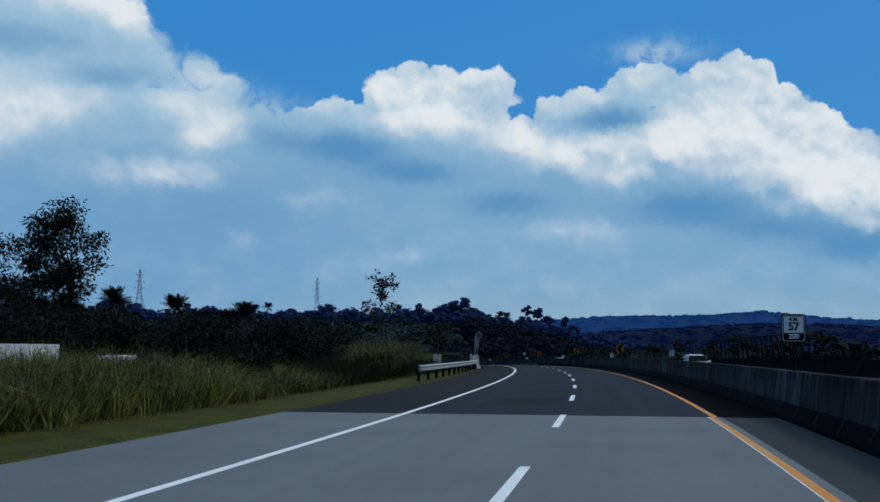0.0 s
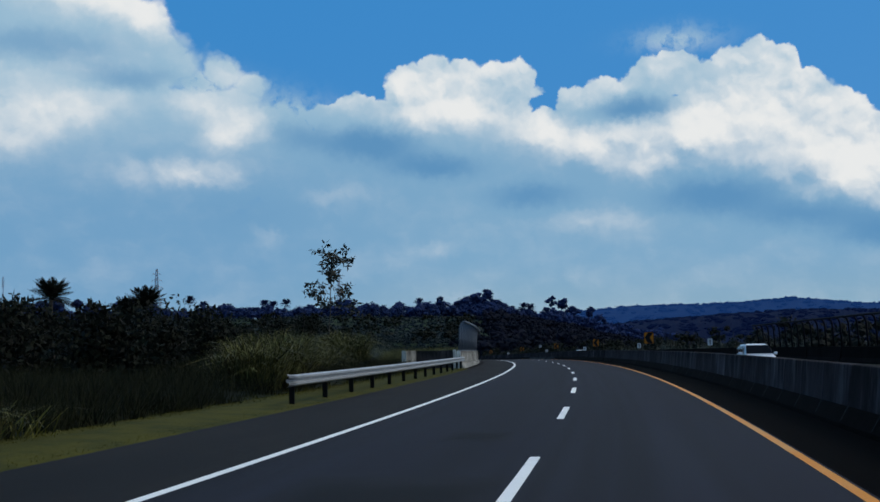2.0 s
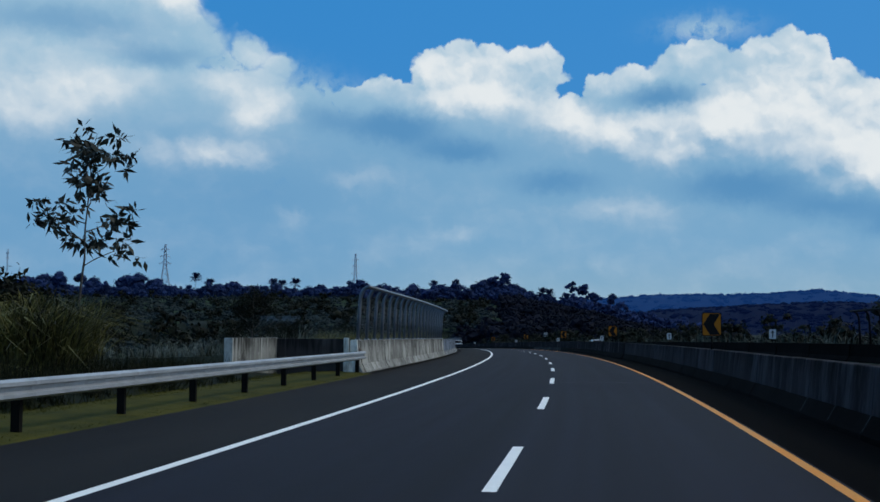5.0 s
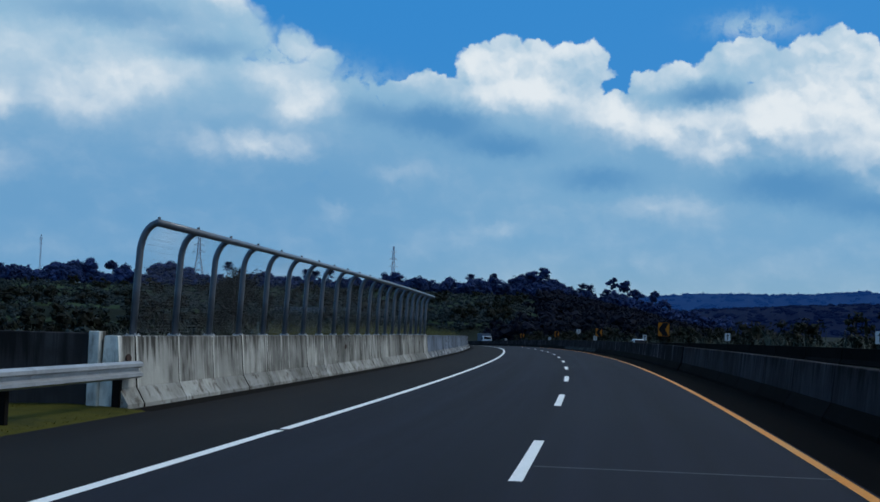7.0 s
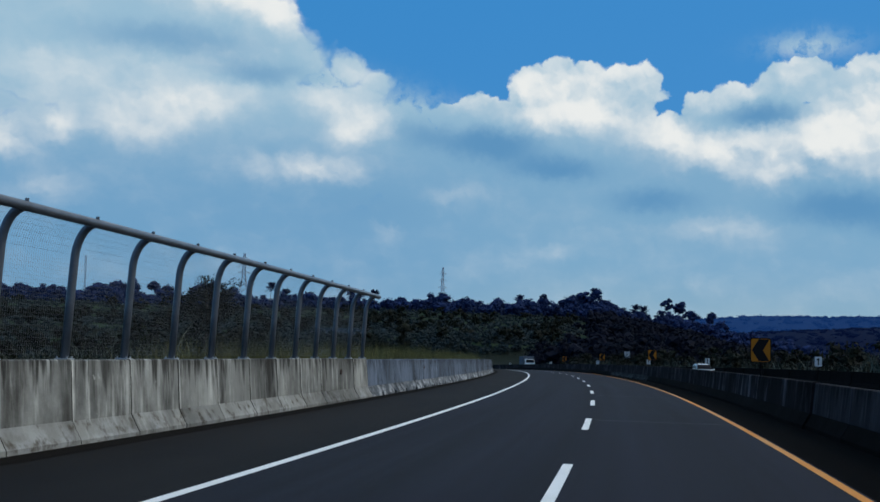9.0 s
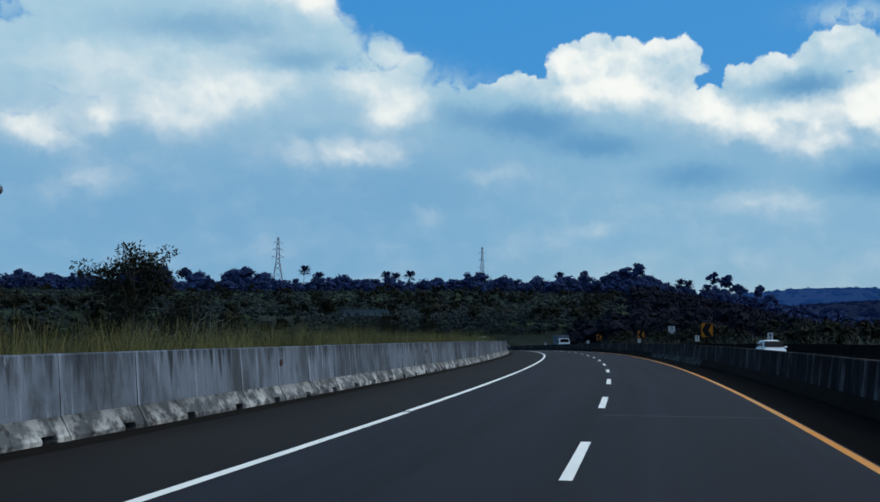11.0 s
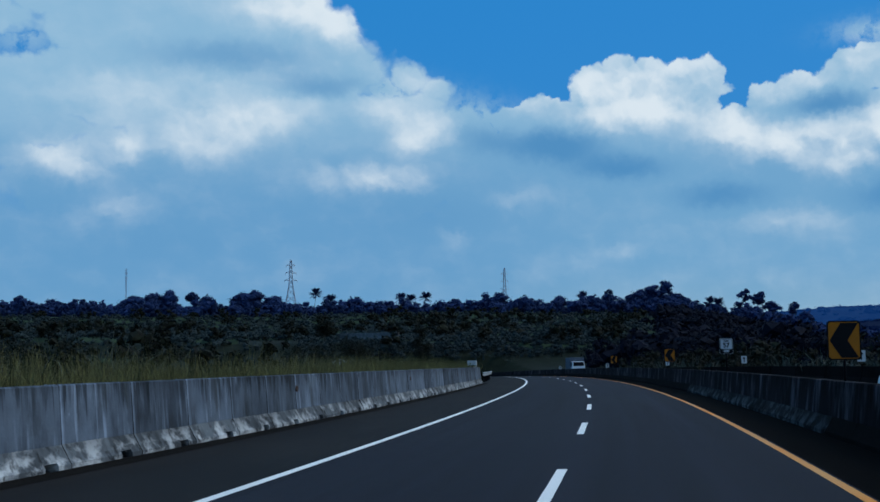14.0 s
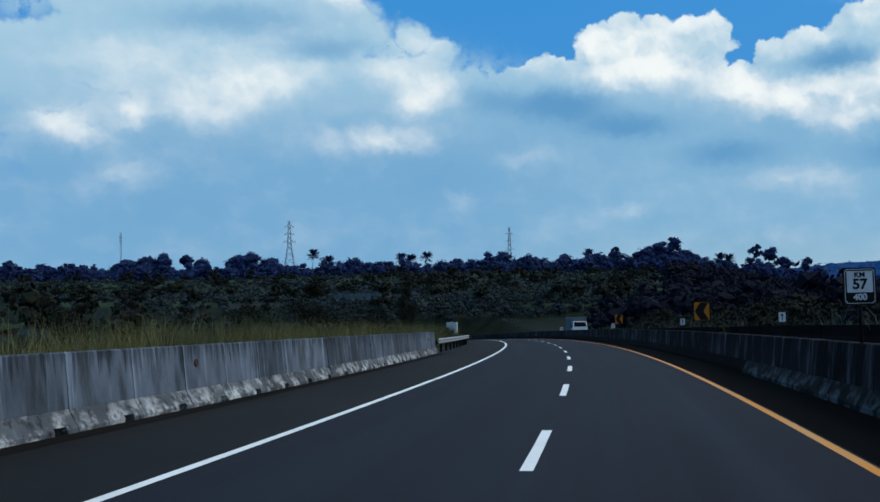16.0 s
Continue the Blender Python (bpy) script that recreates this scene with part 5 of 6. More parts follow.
# ---- woods and plantation, too many to count ----
def wood(name, spots, mat, label, seed, blobs=5, per=46, leaf=(1.3, 0.8), core=0.66):
    """Trees as clumps of leaves on stems; spots are rows of x, y, height, width."""
    g = np.random.default_rng(seed)
    spots = np.asarray(spots, float)
    z = terrain(spots[:, 0], spots[:, 1])
    out = []
    for (x, y, h, w), z0 in zip(spots, z):
        c, r = [], []
        for _ in range(blobs):
            f = g.uniform(0.25, 1.0)
            q = w * 0.5 * math.sqrt(max(0.1, 1 - f * f * 0.7))
            c.append((x + g.normal() * q * 0.7, y + g.normal() * q * 0.7, z0 + h * f * 0.86))
            rr = w * g.uniform(0.14, 0.36)
            r.append((rr * g.uniform(0.8, 1.3), rr * g.uniform(0.8, 1.3), rr * g.uniform(0.55, 1.0)))
        lv = leaves(g, c, r, blobs * per, leaf[0] * (0.6 + w / 20), leaf[1] * (0.6 + w / 20), 0.1, True)
        out.append(lv.reshape(-1, 4, 3))
        out.append(cores(g, c, r, core))
        a = g.uniform(0, 3)
        sx, sy = math.cos(a) * 0.25, math.sin(a) * 0.25
        out.append(np.array([[[x - sx, y - sy, z0 - 1], [x + sx, y + sy, z0 - 1], [x + sx * 0.4, y + sy * 0.4, z0 + h * 0.8], [x - sx * 0.4, y - sy * 0.4, z0 + h * 0.8]]]))
    return tagged(quads_mesh(name, np.concatenate(out), mat), label, "trees", kind="stuff")


def polar(az, r):
    return -20 + r * np.sin(np.radians(az)), 120 + r * np.cos(np.radians(az))


def from_bend(az, r):
    """A spot by its bearing and distance from the far part of the bend."""
    return -21 + r * np.sin(np.radians(az)), 200 + r * np.cos(np.radians(az))


g = np.random.default_rng(31)
N = 800
az = g.uniform(-47, 2.5, N)
r = g.uniform(740, 960, N)
x, y = from_bend(az, r)
top = 0.90 + 0.12 * np.sin(az * 1.9) + 0.10 * np.sin(az * 4.7 + 1) + 0.45 * bump_(az, -9.0, -4.5)
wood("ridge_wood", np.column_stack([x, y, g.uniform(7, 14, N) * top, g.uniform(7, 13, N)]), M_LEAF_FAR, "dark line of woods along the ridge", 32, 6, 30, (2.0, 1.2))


def on_ridge(bearing_, level, dist=830.0):
    """The foot of a ridge tree, and its height up to the level that its top reaches."""
    x_, y_ = (float(v) for v in from_bend(bearing_, dist))
    z_ = ground_at(x_, y_)
    return pose(x_, y_, z_), level - z_


def make_head(name, m, seed, height, width, bare, label):
    """A tall tree with a full uneven crown: trunk, clumps over the upper part."""
    q = np.random.default_rng(seed)
    tree = thing(name, m, label, "tree")
    bm = bmesh.new()
    tube(bm, limb_points(q, (0, 0, -1), (0, 0, 1), height * 0.85 + 1, 6, 0.04, 0.05), [0.5 - 0.06 * i for i in range(7)], 6)
    part("trunk", bm, M_BARK, tree, smooth=True)
    c, rad = [], []
    n = max(13, int(width * 2.2))
    for i in range(n):
        f = (i + q.random()) / n
        wide = math.sqrt(max(0.05, 1 - (2 * f - 0.85) ** 2 / 1.4))
        rr = width * q.uniform(0.14, 0.30)
        c.append((q.normal() * width * 0.24 * wide, q.normal() * width * 0.24 * wide, height * (bare + (1 - bare) * f) - rr * 0.8 * f))
        rad.append((rr * q.uniform(0.9, 1.4), rr * q.uniform(0.9, 1.4), rr * q.uniform(0.6, 0.95)))
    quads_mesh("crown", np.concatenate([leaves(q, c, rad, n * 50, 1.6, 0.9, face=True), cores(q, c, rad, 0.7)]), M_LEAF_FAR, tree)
    return tree


# the heads that stand out of the ridge line: bearing, level of the top, width
for k, (a_, z_, w) in enumerate([(-40.0, 37, 10), (-36.2, 40, 14), (-35.2, 42, 12), (-34.4, 44, 13), (-32.6, 40, 10), (-30.9, 42, 14), (-30.2, 44, 15), (-29.3, 40, 14), (-25.0, 38, 6), (-20.0, 37, 10), (-17.7, 41, 13),
                                 (-16.6, 37, 10), (-14.6, 38, 12), (-11.1, 38, 9), (-10.6, 41, 13), (-10.1, 44, 13), (-9.35, 48, 11), (-8.8, 39, 13), (-8.3, 35, 11)]):
    m, hgt = on_ridge(a_, z_)
    make_head("ridge_tree", m, 130 + k, hgt, w * 1.3, 0.12, "tall dark tree head above the ridge wood")
for k, (a_, z_, w) in enumerate([(-33.3, 43, 8), (-12.14, 42.6, 5), (-5.35, 41, 7), (-4.7, 39, 8), (-4.1, 32, 9), (-3.06, 31, 7), (-41.5, 40, 7)]):
    m, hgt = on_ridge(a_, z_)
    make_head("umbrella_tree", m, 150 + k, hgt - 0.8, w * 1.15, 0.68, "tall bare-stemmed tree with a flat crown on the ridge")
for k, (a_, z_) in enumerate([(-27.3, 44), (-26.4, 39), (-22.8, 40), (-22.3, 39), (-21.5, 40.5), (-13.5, 40), (-7.9, 32), (-7.2, 34.5), (-6.7, 33.5)]):
    m, hgt = on_ridge(a_, z_, 800.0)
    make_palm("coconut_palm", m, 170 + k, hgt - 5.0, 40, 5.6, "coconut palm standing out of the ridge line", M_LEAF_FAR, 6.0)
N = 760
az = g.uniform(-15, 34, N)
r = 200 + 560 * g.random(N)
x, y = polar(az, r)
s, o = to_road(x, y)
keep = (o < -30) & (s < 500)
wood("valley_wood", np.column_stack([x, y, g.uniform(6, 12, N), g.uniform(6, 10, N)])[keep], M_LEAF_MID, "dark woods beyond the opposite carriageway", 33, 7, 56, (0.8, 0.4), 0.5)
N = 1050
az = g.uniform(-11.4, 4, N)
r = g.uniform(230, 780, N)
x, y = from_bend(az, r)
s, o = to_road(x, y)
keep = (o < -30) & ((s < 520) | (az > -9.5))
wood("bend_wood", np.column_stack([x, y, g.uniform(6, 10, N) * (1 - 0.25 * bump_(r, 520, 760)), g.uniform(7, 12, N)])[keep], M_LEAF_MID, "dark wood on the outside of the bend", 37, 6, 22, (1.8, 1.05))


def off_wall(x_, y_):
    """True away from the long terrace wall and the slope just below it."""
    u = ((x_ + 196) * 34 - (y_ - 551) * 25) / 1781.0
    v = ((x_ + 196) * 25 + (y_ - 551) * 34) / 42.2
    return ~((u > -0.2) & (u < 1.2) & (v > -48) & (v < 4))


N = 1350
az = g.uniform(-46, -10, N)
r = 130 + 620 * g.random(N) ** 0.8
r = np.round(r / 26) * 26 + g.normal(size=N) * 4
x, y = polar(az, r)
s, o = to_road(x, y)
keep = ((o > 34) | (s > 526)) & off_wall(x, y)
wood("plantation", np.column_stack([x, y, g.uniform(1.6, 4.2, N), g.uniform(2.5, 5.5, N)])[keep], M_PLANT, "rows of low plantation bushes on the terraced slope", 34, 4, 12, (1.4, 0.55))
N = 2200
az = g.uniform(-40, -9, N)
r = np.round(g.uniform(300, 800, N) / 17) * 17 + g.normal(size=N) * 2.5
x, y = polar(az, r)
s, o = to_road(x, y)
keep = ((o > 34) | (s > 526)) & off_wall(x, y)
wood("terrace_bushes", np.column_stack([x, y, g.uniform(1.4, 3.6, N), g.uniform(2.5, 5.5, N)])[keep], M_PLANT, "low bushes in terrace rows below the ridge", 39, 3, 10, (1.5, 0.6))
# long low grass banks that hold the terraces
bv, bf = [], []
for r0 in np.arange(250.0, 770.0, 34.0):
    a0 = -44.0
    while a0 < -11.8:
        a1 = a0 + g.uniform(3, 9)
        for q in range(int((a1 - a0) / 0.25)):
            rr = r0 + 5 * noise.noise((a0 + q * 0.03, r0, 0)) + g.normal() * 0.3
            px, py = polar(a0 + q * 0.25, np.array([rr - 2.6, rr, rr + 1.5]))
            s_, o_ = to_road(px, py)
            ok = (o_[1] > 36 or s_[1] > 530) and bool(off_wall(px, py)[1])
            i = len(bv)
            h = (0.0, 0.9 + 0.5 * g.random(), 0.0)
            z_ = terrain(px, py)
            bv += [(float(px[j]), float(py[j]), float(z_[j]) + h[j] - 0.15 * (j != 1)) for j in range(3)]
            if q and ok:
                bf += [(i - 3, i, i + 1, i - 2), (i - 2, i + 1, i + 2, i - 1)]
        a0 = a1 + g.uniform(0.3, 2.5)
tagged(link_mesh("terrace_banks", bv, bf, M_BANK, smooth=True), "low pale green grass banks of the terraces", "grass banks", kind="stuff")
tufts("cane", 520, 172, 330, 22, 50, 2.7, M_PLUME, "pale green cane leaves in the field", per=14, seed=18, width=0.034, lean=0.5, radius=1.2)
tufts("banana_leaves", 520, 130, 430, -34, -20.5, 2.6, M_CANE, "pale banana leaves and cane beyond the opposite parapet", per=11, seed=19, width=0.042, lean=0.6, radius=1.3)
tufts("bend_grass", 1000, 318, 522, 9.6, 36, 1.5, M_GRASS_DARK, "dark grass and weeds on the inside of the bend", per=22, seed=20, width=0.03, lean=0.5, radius=1.0, bend=False)
N = 620
x, y, s, o = scatter(g, N, 300, 530, 11.5, 38)
wood("roadside_scrub", np.column_stack([x, y, g.uniform(0.9, 2.8, N) * np.interp(o, [13, 24], [0.6, 1.2]), g.uniform(1.8, 4.0, N)]), M_LEAF, "dark scrub on the inside of the bend", 40, 4, 24, (0.8, 0.34), 0.45)
N = 640
x, y, s, o = scatter(g, N, 524, 558, -100, 40)
wood("rise_scrub", np.column_stack([x, y, g.uniform(1.0, 3.0, N), g.uniform(2.0, 4.5, N)]), M_PLANT, "green scrub on the rise beyond the bend", 41, 3, 16, (1.0, 0.45), 0.5)
tufts("rise_grass", 640, 521, 558, -90, 40, 1.3, M_CANE, "pale grass on the rise beyond the bend", per=12, seed=22, width=0.05, lean=0.6, radius=1.5, bend=False)
make_tree("field_tree", pose(-105.5, 402.7, ground_at(-105.5, 402.7)), 27, 5.5 - ground_at(-105.5, 402.7), 0.05, 2.9, "dark bushy tree on the inside of the bend", (0.3, 0.13), 6500, M_LEAF, 0.16, 14, 0.4)
make_tree("field_tree", pose(-199.3, 547.1, ground_at(-199.3, 547.1)), 28, max(6.0, 6.0 - ground_at(-199.3, 547.1)), 0.2, 4.5, "broad dark tree on the terraced slope", (0.6, 0.3), 3500, M_LEAF, 0.2, 14, 0.4)
N = 320
az = g.uniform(-47, -9, N)
r = 150 + 600 * g.random(N)
x, y = polar(az, r)
s, o = to_road(x, y)
keep = ((o > 45) | (s > 526)) & off_wall(x, y)
wood("slope_trees", np.column_stack([x, y, g.uniform(4, 9, N), g.uniform(4, 9, N)])[keep], M_LEAF, "scattered dark trees on the slope", 35, 6, 26, (1.4, 0.8), 0.55)
N = 300
x, y, s, o = scatter(g, N, 120, 420, -45, -22)
wood("roadside_bushes", np.column_stack([x, y, g.uniform(2.5, 5.5, N), g.uniform(2.5, 5, N)]), M_LEAF, "bushes and banana plants beyond the opposite parapet", 38, 5, 36, (0.8, 0.34), 0.45)


# ---- far hills ----
def hills(name, dist, profile, seed, crowns, col, haze_glow, label, clumps=700):
    """A wooded rise: profile gives its skyline as bearing and height in degrees; crowns is the height of the trees on it."""
    verts, faces = [], []
    n = 1100
    pa, pe = [p[0] for p in profile], [p[1] for p in profile]
    for i in range(n + 1):
        a = pa[0] + (pa[-1] - pa[0]) * i / n
        h = dist * math.tan(radians(float(np.interp(a, pa, pe)))) * (1 + 0.04 * noise.noise((a * 0.7, seed, 0)))
        trees = crowns * (1.4 * noise.noise((a * 2.3, seed, 3)) * noise.noise((a * 9.0, seed, 5)) + 0.7 * abs(noise.noise((a * 13.0, seed, 7))) + 0.35 * noise.noise((a * 31.0, seed, 9)))
        for k, (dd, f) in enumerate(((-500, 0.0), (-330, 0.33), (-180, 0.66), (0, 1.0), (250, 0.3))):
            px, py = polar(a, dist + dd)
            wob = 0 if k == 0 else crowns * 1.5 * noise.noise((a * 1.5 + k * 9.0, seed, k * 3.0))
            verts.append((float(px), float(py), -20 + (h + 20) * f + (trees if k == 3 else wob)))
    for i in range(n):
        for k in range(4):
            q = i * 5 + k
            faces.append((q, q + 5, q + 6, q + 1))
    # blue distance haze is put into the base colour and a faint glow
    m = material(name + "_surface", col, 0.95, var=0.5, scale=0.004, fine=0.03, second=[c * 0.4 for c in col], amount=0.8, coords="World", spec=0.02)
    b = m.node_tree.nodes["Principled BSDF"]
    b.inputs["Emission Color"].default_value = (*haze_glow, 1)
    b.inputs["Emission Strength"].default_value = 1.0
    # heads of trees all over the slope and along its crest
    g_ = np.random.default_rng(int(seed))
    c, rad = [], []
    for i in range(clumps):
        a = g_.uniform(max(pa[0], -6.0), min(pa[-1], 22.0))
        f = 1.0 if i % 3 == 0 else g_.uniform(0.2, 1.0)
        h = dist * math.tan(radians(float(np.interp(a, pa, pe))))
        px, py = polar(a, dist + float(np.interp(f, [0.0, 0.33, 0.66, 1.0], [-500, -330, -180, 0])) - 8)
        rr = g_.uniform(0.7, 1.6) * crowns * dist / 2100
        c.append((float(px), float(py), -20 + (h + 20) * f - (0.3 * rr if f == 1.0 else 0)))
        rad.append((rr * g_.uniform(1.0, 2.2), rr, rr * g_.uniform(0.5, 1.0)))
    quads = np.concatenate([leaves(g_, c, rad, clumps * 26, 3.2 * dist / 2100, 2.0 * dist / 2100, face=True), cores(g_, c, rad, 0.75)])
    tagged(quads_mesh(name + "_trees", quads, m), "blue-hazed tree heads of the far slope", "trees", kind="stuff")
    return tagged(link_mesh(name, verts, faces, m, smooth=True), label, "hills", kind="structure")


hills("backdrop_hills", 3300, [(-14, 0.9), (-8, 1.3), (-3.3, 1.48), (-1.7, 1.66), (1.3, 1.68), (3.7, 1.70), (5.5, 1.82), (6.5, 1.9), (7.3, 1.78), (9.7, 1.55), (14, 1.3), (22, 1.1), (34, 0.6)], 4.0, 4.5, (0.008, 0.018, 0.034), (0.0045, 0.025, 0.104), "blue-hazed forested hills in the distance")
hills("backdrop_hills_near", 2100, [(-6, 0.4), (-1, 0.9), (1.3, 1.05), (3.7, 1.2), (6.5, 1.32), (9.7, 1.28), (16, 1.0), (26, 0.8), (42, 0.4)], 9.0, 5.0, (0.004, 0.008, 0.016), (0.0011, 0.0038, 0.021), "dark blue-hazed wooded rise in front of the hills")


# ---- walls beside the bridge ----
def wall_block(name, s0, s1, o0, o1, z0, z1, mat, label):
    ob = thing(name, RP(s0, o0, 0), label, "retaining wall")
    bm = bmesh.new()
    box(bm, -(o1 - o0), 0, 0, s1 - s0, z0, z1, 0.02)
    part("wall_body", bm, mat, ob)
    return ob


wall_block("wing_wall", 100.9, 107.2, 11.9, 12.2, -4.5, 1.37, M_PARAPET, "pale concrete wing wall beside the bridge")
wall_block("cross_wall", 107.0, 107.3, 9.25, 11.89, -4.5, 1.34, M_WALLSHADE, "stained concrete cross wall beside the bridge, its shade in the colour")
wall_block("wall_pillar", 106.9, 107.2, 9.02, 9.22, -4.5, 1.38, M_PARAPET, "pale narrow concrete pillar at the end of the parapet")
wall_block("white_low_wall", 33.0, 37.2, 18.6, 18.9, -0.5, 1.70, M_SIGNWHT, "white painted low wall in the tall grass")
wall_block("white_low_wall", 41.0, 44.2, 18.6, 18.9, -0.5, 1.32, M_SIGNWHT, "white painted low wall in the tall grass")


# ---- vehicles ----
def loft(bm, sections, straight=False):
    """A body through cross-sections: rows of (y, half width, z low, z high, half width on top)."""
    rings = []
    for y, w, z0, z1, wt_ in sections:
        if straight:
            pts = [(-w, z0), (-w + (w - wt_) * 0.5, z0 + (z1 - 0.05 - z0) * 0.5), (-wt_, z1 - 0.05), (-wt_ * 0.9, z1), (wt_ * 0.9, z1), (wt_, z1 - 0.05), (w - (w - wt_) * 0.5, z0 + (z1 - 0.05 - z0) * 0.5), (w, z0)]
            rings.append([bm.verts.new((x, y, z)) for x, z in pts])
            continue
        pts = [(-w * 0.92, z0), (-w, z0 + (z1 - z0) * 0.18), (-w, z0 + (z1 - z0) * 0.55), (-wt_, z1 - 0.05), (-wt_ * 0.9, z1), (wt_ * 0.9, z1), (wt_, z1 - 0.05), (w, z0 + (z1 - z0) * 0.55), (w, z0 + (z1 - z0) * 0.18), (w * 0.92, z0)]
        rings.append([bm.verts.new((x, y, z)) for x, z in pts])
    n = len(rings[0])
    for a, b in zip(rings, rings[1:]):
        for i in range(n):
            bm.faces.new((a[i], a[(i + 1) % n], b[(i + 1) % n], b[i]))
    bm.faces.new(rings[0][::-1])
    bm.faces.new(rings[-1])
    bmesh.ops.recalc_face_normals(bm, faces=bm.faces)
    return bm


def wheel(x, y, r, w, parent):
    bm = bmesh.new()
    bmesh.ops.create_cone(bm, cap_ends=True, segments=24, radius1=r, radius2=r, depth=w, matrix=pose(x, y, r, 0, 90, 0))
    bmesh.ops.bevel(bm, geom=[e for e in bm.edges if len(e.link_faces) == 2 and any(len(f.verts) > 4 for f in e.link_faces)], offset=0.03, segments=2, affect="EDGES")
    tyre = part("wheel", bm, M_RUBBER, parent, "black tyre", True)
    bm = bmesh.new()
    sx = 1 if x > 0 else -1
    bmesh.ops.create_cone(bm, cap_ends=True, segments=20, radius1=r * 0.62, radius2=r * 0.55, depth=0.04, matrix=pose(x + sx * w * 0.5, y, r, 0, 90 * sx, 0))
    part("rim", bm, M_RIM, tyre, "silver rim")


def glass(points, parent, name, label="dark tinted glass", mat=None):
    bm = bmesh.new()
    bm.faces.new([bm.verts.new(p) for p in points])
    bmesh.ops.solidify(bm, geom=bm.faces[:], thickness=0.012)
    return part(name, bm, mat or M_GLASS, parent, label)


def people_carrier(m, label):
    """A white people carrier; its front points to -y."""
    car = thing("car", m, label, "car", "white cars on the opposite carriageway")
    bm = bmesh.new()
    loft(bm, [(-2.08, 0.62, 0.38, 0.72, 0.55), (-2.0, 0.76, 0.24, 0.84, 0.68), (-1.7, 0.83, 0.2, 0.95, 0.74), (-1.05, 0.85, 0.2, 1.04, 0.76),
              (-0.6, 0.85, 0.2, 1.08, 0.77), (1.6, 0.85, 0.2, 1.08, 0.77), (2.0, 0.83, 0.24, 1.06, 0.75), (2.1, 0.76, 0.36, 0.98, 0.68)])
    bmesh.ops.bevel(bm, geom=bm.edges[:], offset=0.05, segments=2, affect="EDGES", profile=0.5)
    part("body", bm, M_CAR, car, smooth=True)
    bm = bmesh.new()
    loft(bm, [(-1.10, 0.74, 0.98, 1.04, 0.70), (-0.36, 0.74, 0.98, 1.50, 0.60), (-0.08, 0.75, 0.98, 1.555, 0.60), (0.6, 0.75, 0.98, 1.585, 0.61), (1.45, 0.75, 0.98, 1.565, 0.60), (1.85, 0.72, 0.98, 1.50, 0.58), (2.06, 0.68, 0.98, 1.12, 0.62)], True)
    bmesh.ops.bevel(bm, geom=bm.edges[:], offset=0.035, segments=2, affect="EDGES", profile=0.5)
    part("cabin", bm, M_CAR, car, "white roof and pillars", True)
    glass([(-0.69, -1.085, 1.07), (0.69, -1.085, 1.07), (0.58, -0.41, 1.505), (-0.58, -0.41, 1.505)], car, "windscreen")
    for sx in (-1, 1):
        for y0, y1, t0, t1 in ((-0.62, 0.25, 0.40, 0.0), (0.33, 1.02, 0.0, 0.0), (1.10, 1.72, 0.0, 0.12)):
            bm = bmesh.new()
            low, mid, top = [[bm.verts.new((sx * x, y, z)) for y in (y0 + t0 * f, y1 - t1 * f)] for x, z, f in ((0.762, 1.08, 0.0), (0.762, 1.295, 0.55), (0.660, 1.455, 1.0))]
            bm.faces.new((low[0], low[1], mid[1], mid[0]))
            bm.faces.new((mid[0], mid[1], top[1], top[0]))
            bmesh.ops.solidify(bm, geom=bm.faces[:], thickness=0.012 * sx)
            part("side_window", bm, M_GLASS, car, "dark tinted glass")
        bm = bmesh.new()
        box(bm, sx * 0.53 - 0.022, sx * 0.53 + 0.022, -0.1, 1.6, 1.55, 1.63, 0.015)
        part("roof_rail", bm, M_SIGNBLK, car, "black roof rail")
        bm = bmesh.new()
        box(bm, min(sx * 0.80, sx * 1.0), max(sx * 0.80, sx * 1.0), -0.72, -0.62, 1.0, 1.15, 0.03)
        part("mirror", bm, M_CAR, car)
        glass([(sx * 0.42, -2.05, 0.66), (sx * 0.72, -1.96, 0.68), (sx * 0.74, -1.92, 0.82), (sx * 0.40, -2.02, 0.80)], car, "headlight", "clear headlamp glass", M_LAMP)
        for y in (-1.35, 1.35):
            wheel(sx * 0.76, y, 0.31, 0.19, car)
    glass([(-0.36, -2.095, 0.52), (0.36, -2.095, 0.52), (0.34, -2.07, 0.70), (-0.34, -2.07, 0.70)], car, "grille", "black grille", M_SIGNBLK)
    bm = bmesh.new()
    box(bm, -0.70, 0.70, -2.14, -2.04, 0.30, 0.46, 0.04)
    part("bumper", bm, M_CAR, car)
    return car


car = people_carrier(RP(87.8, -8.6, -0.14), "white people carrier on the opposite carriageway, coming on")
copy_thing(car, RP(224.0, -11.5, -0.14))


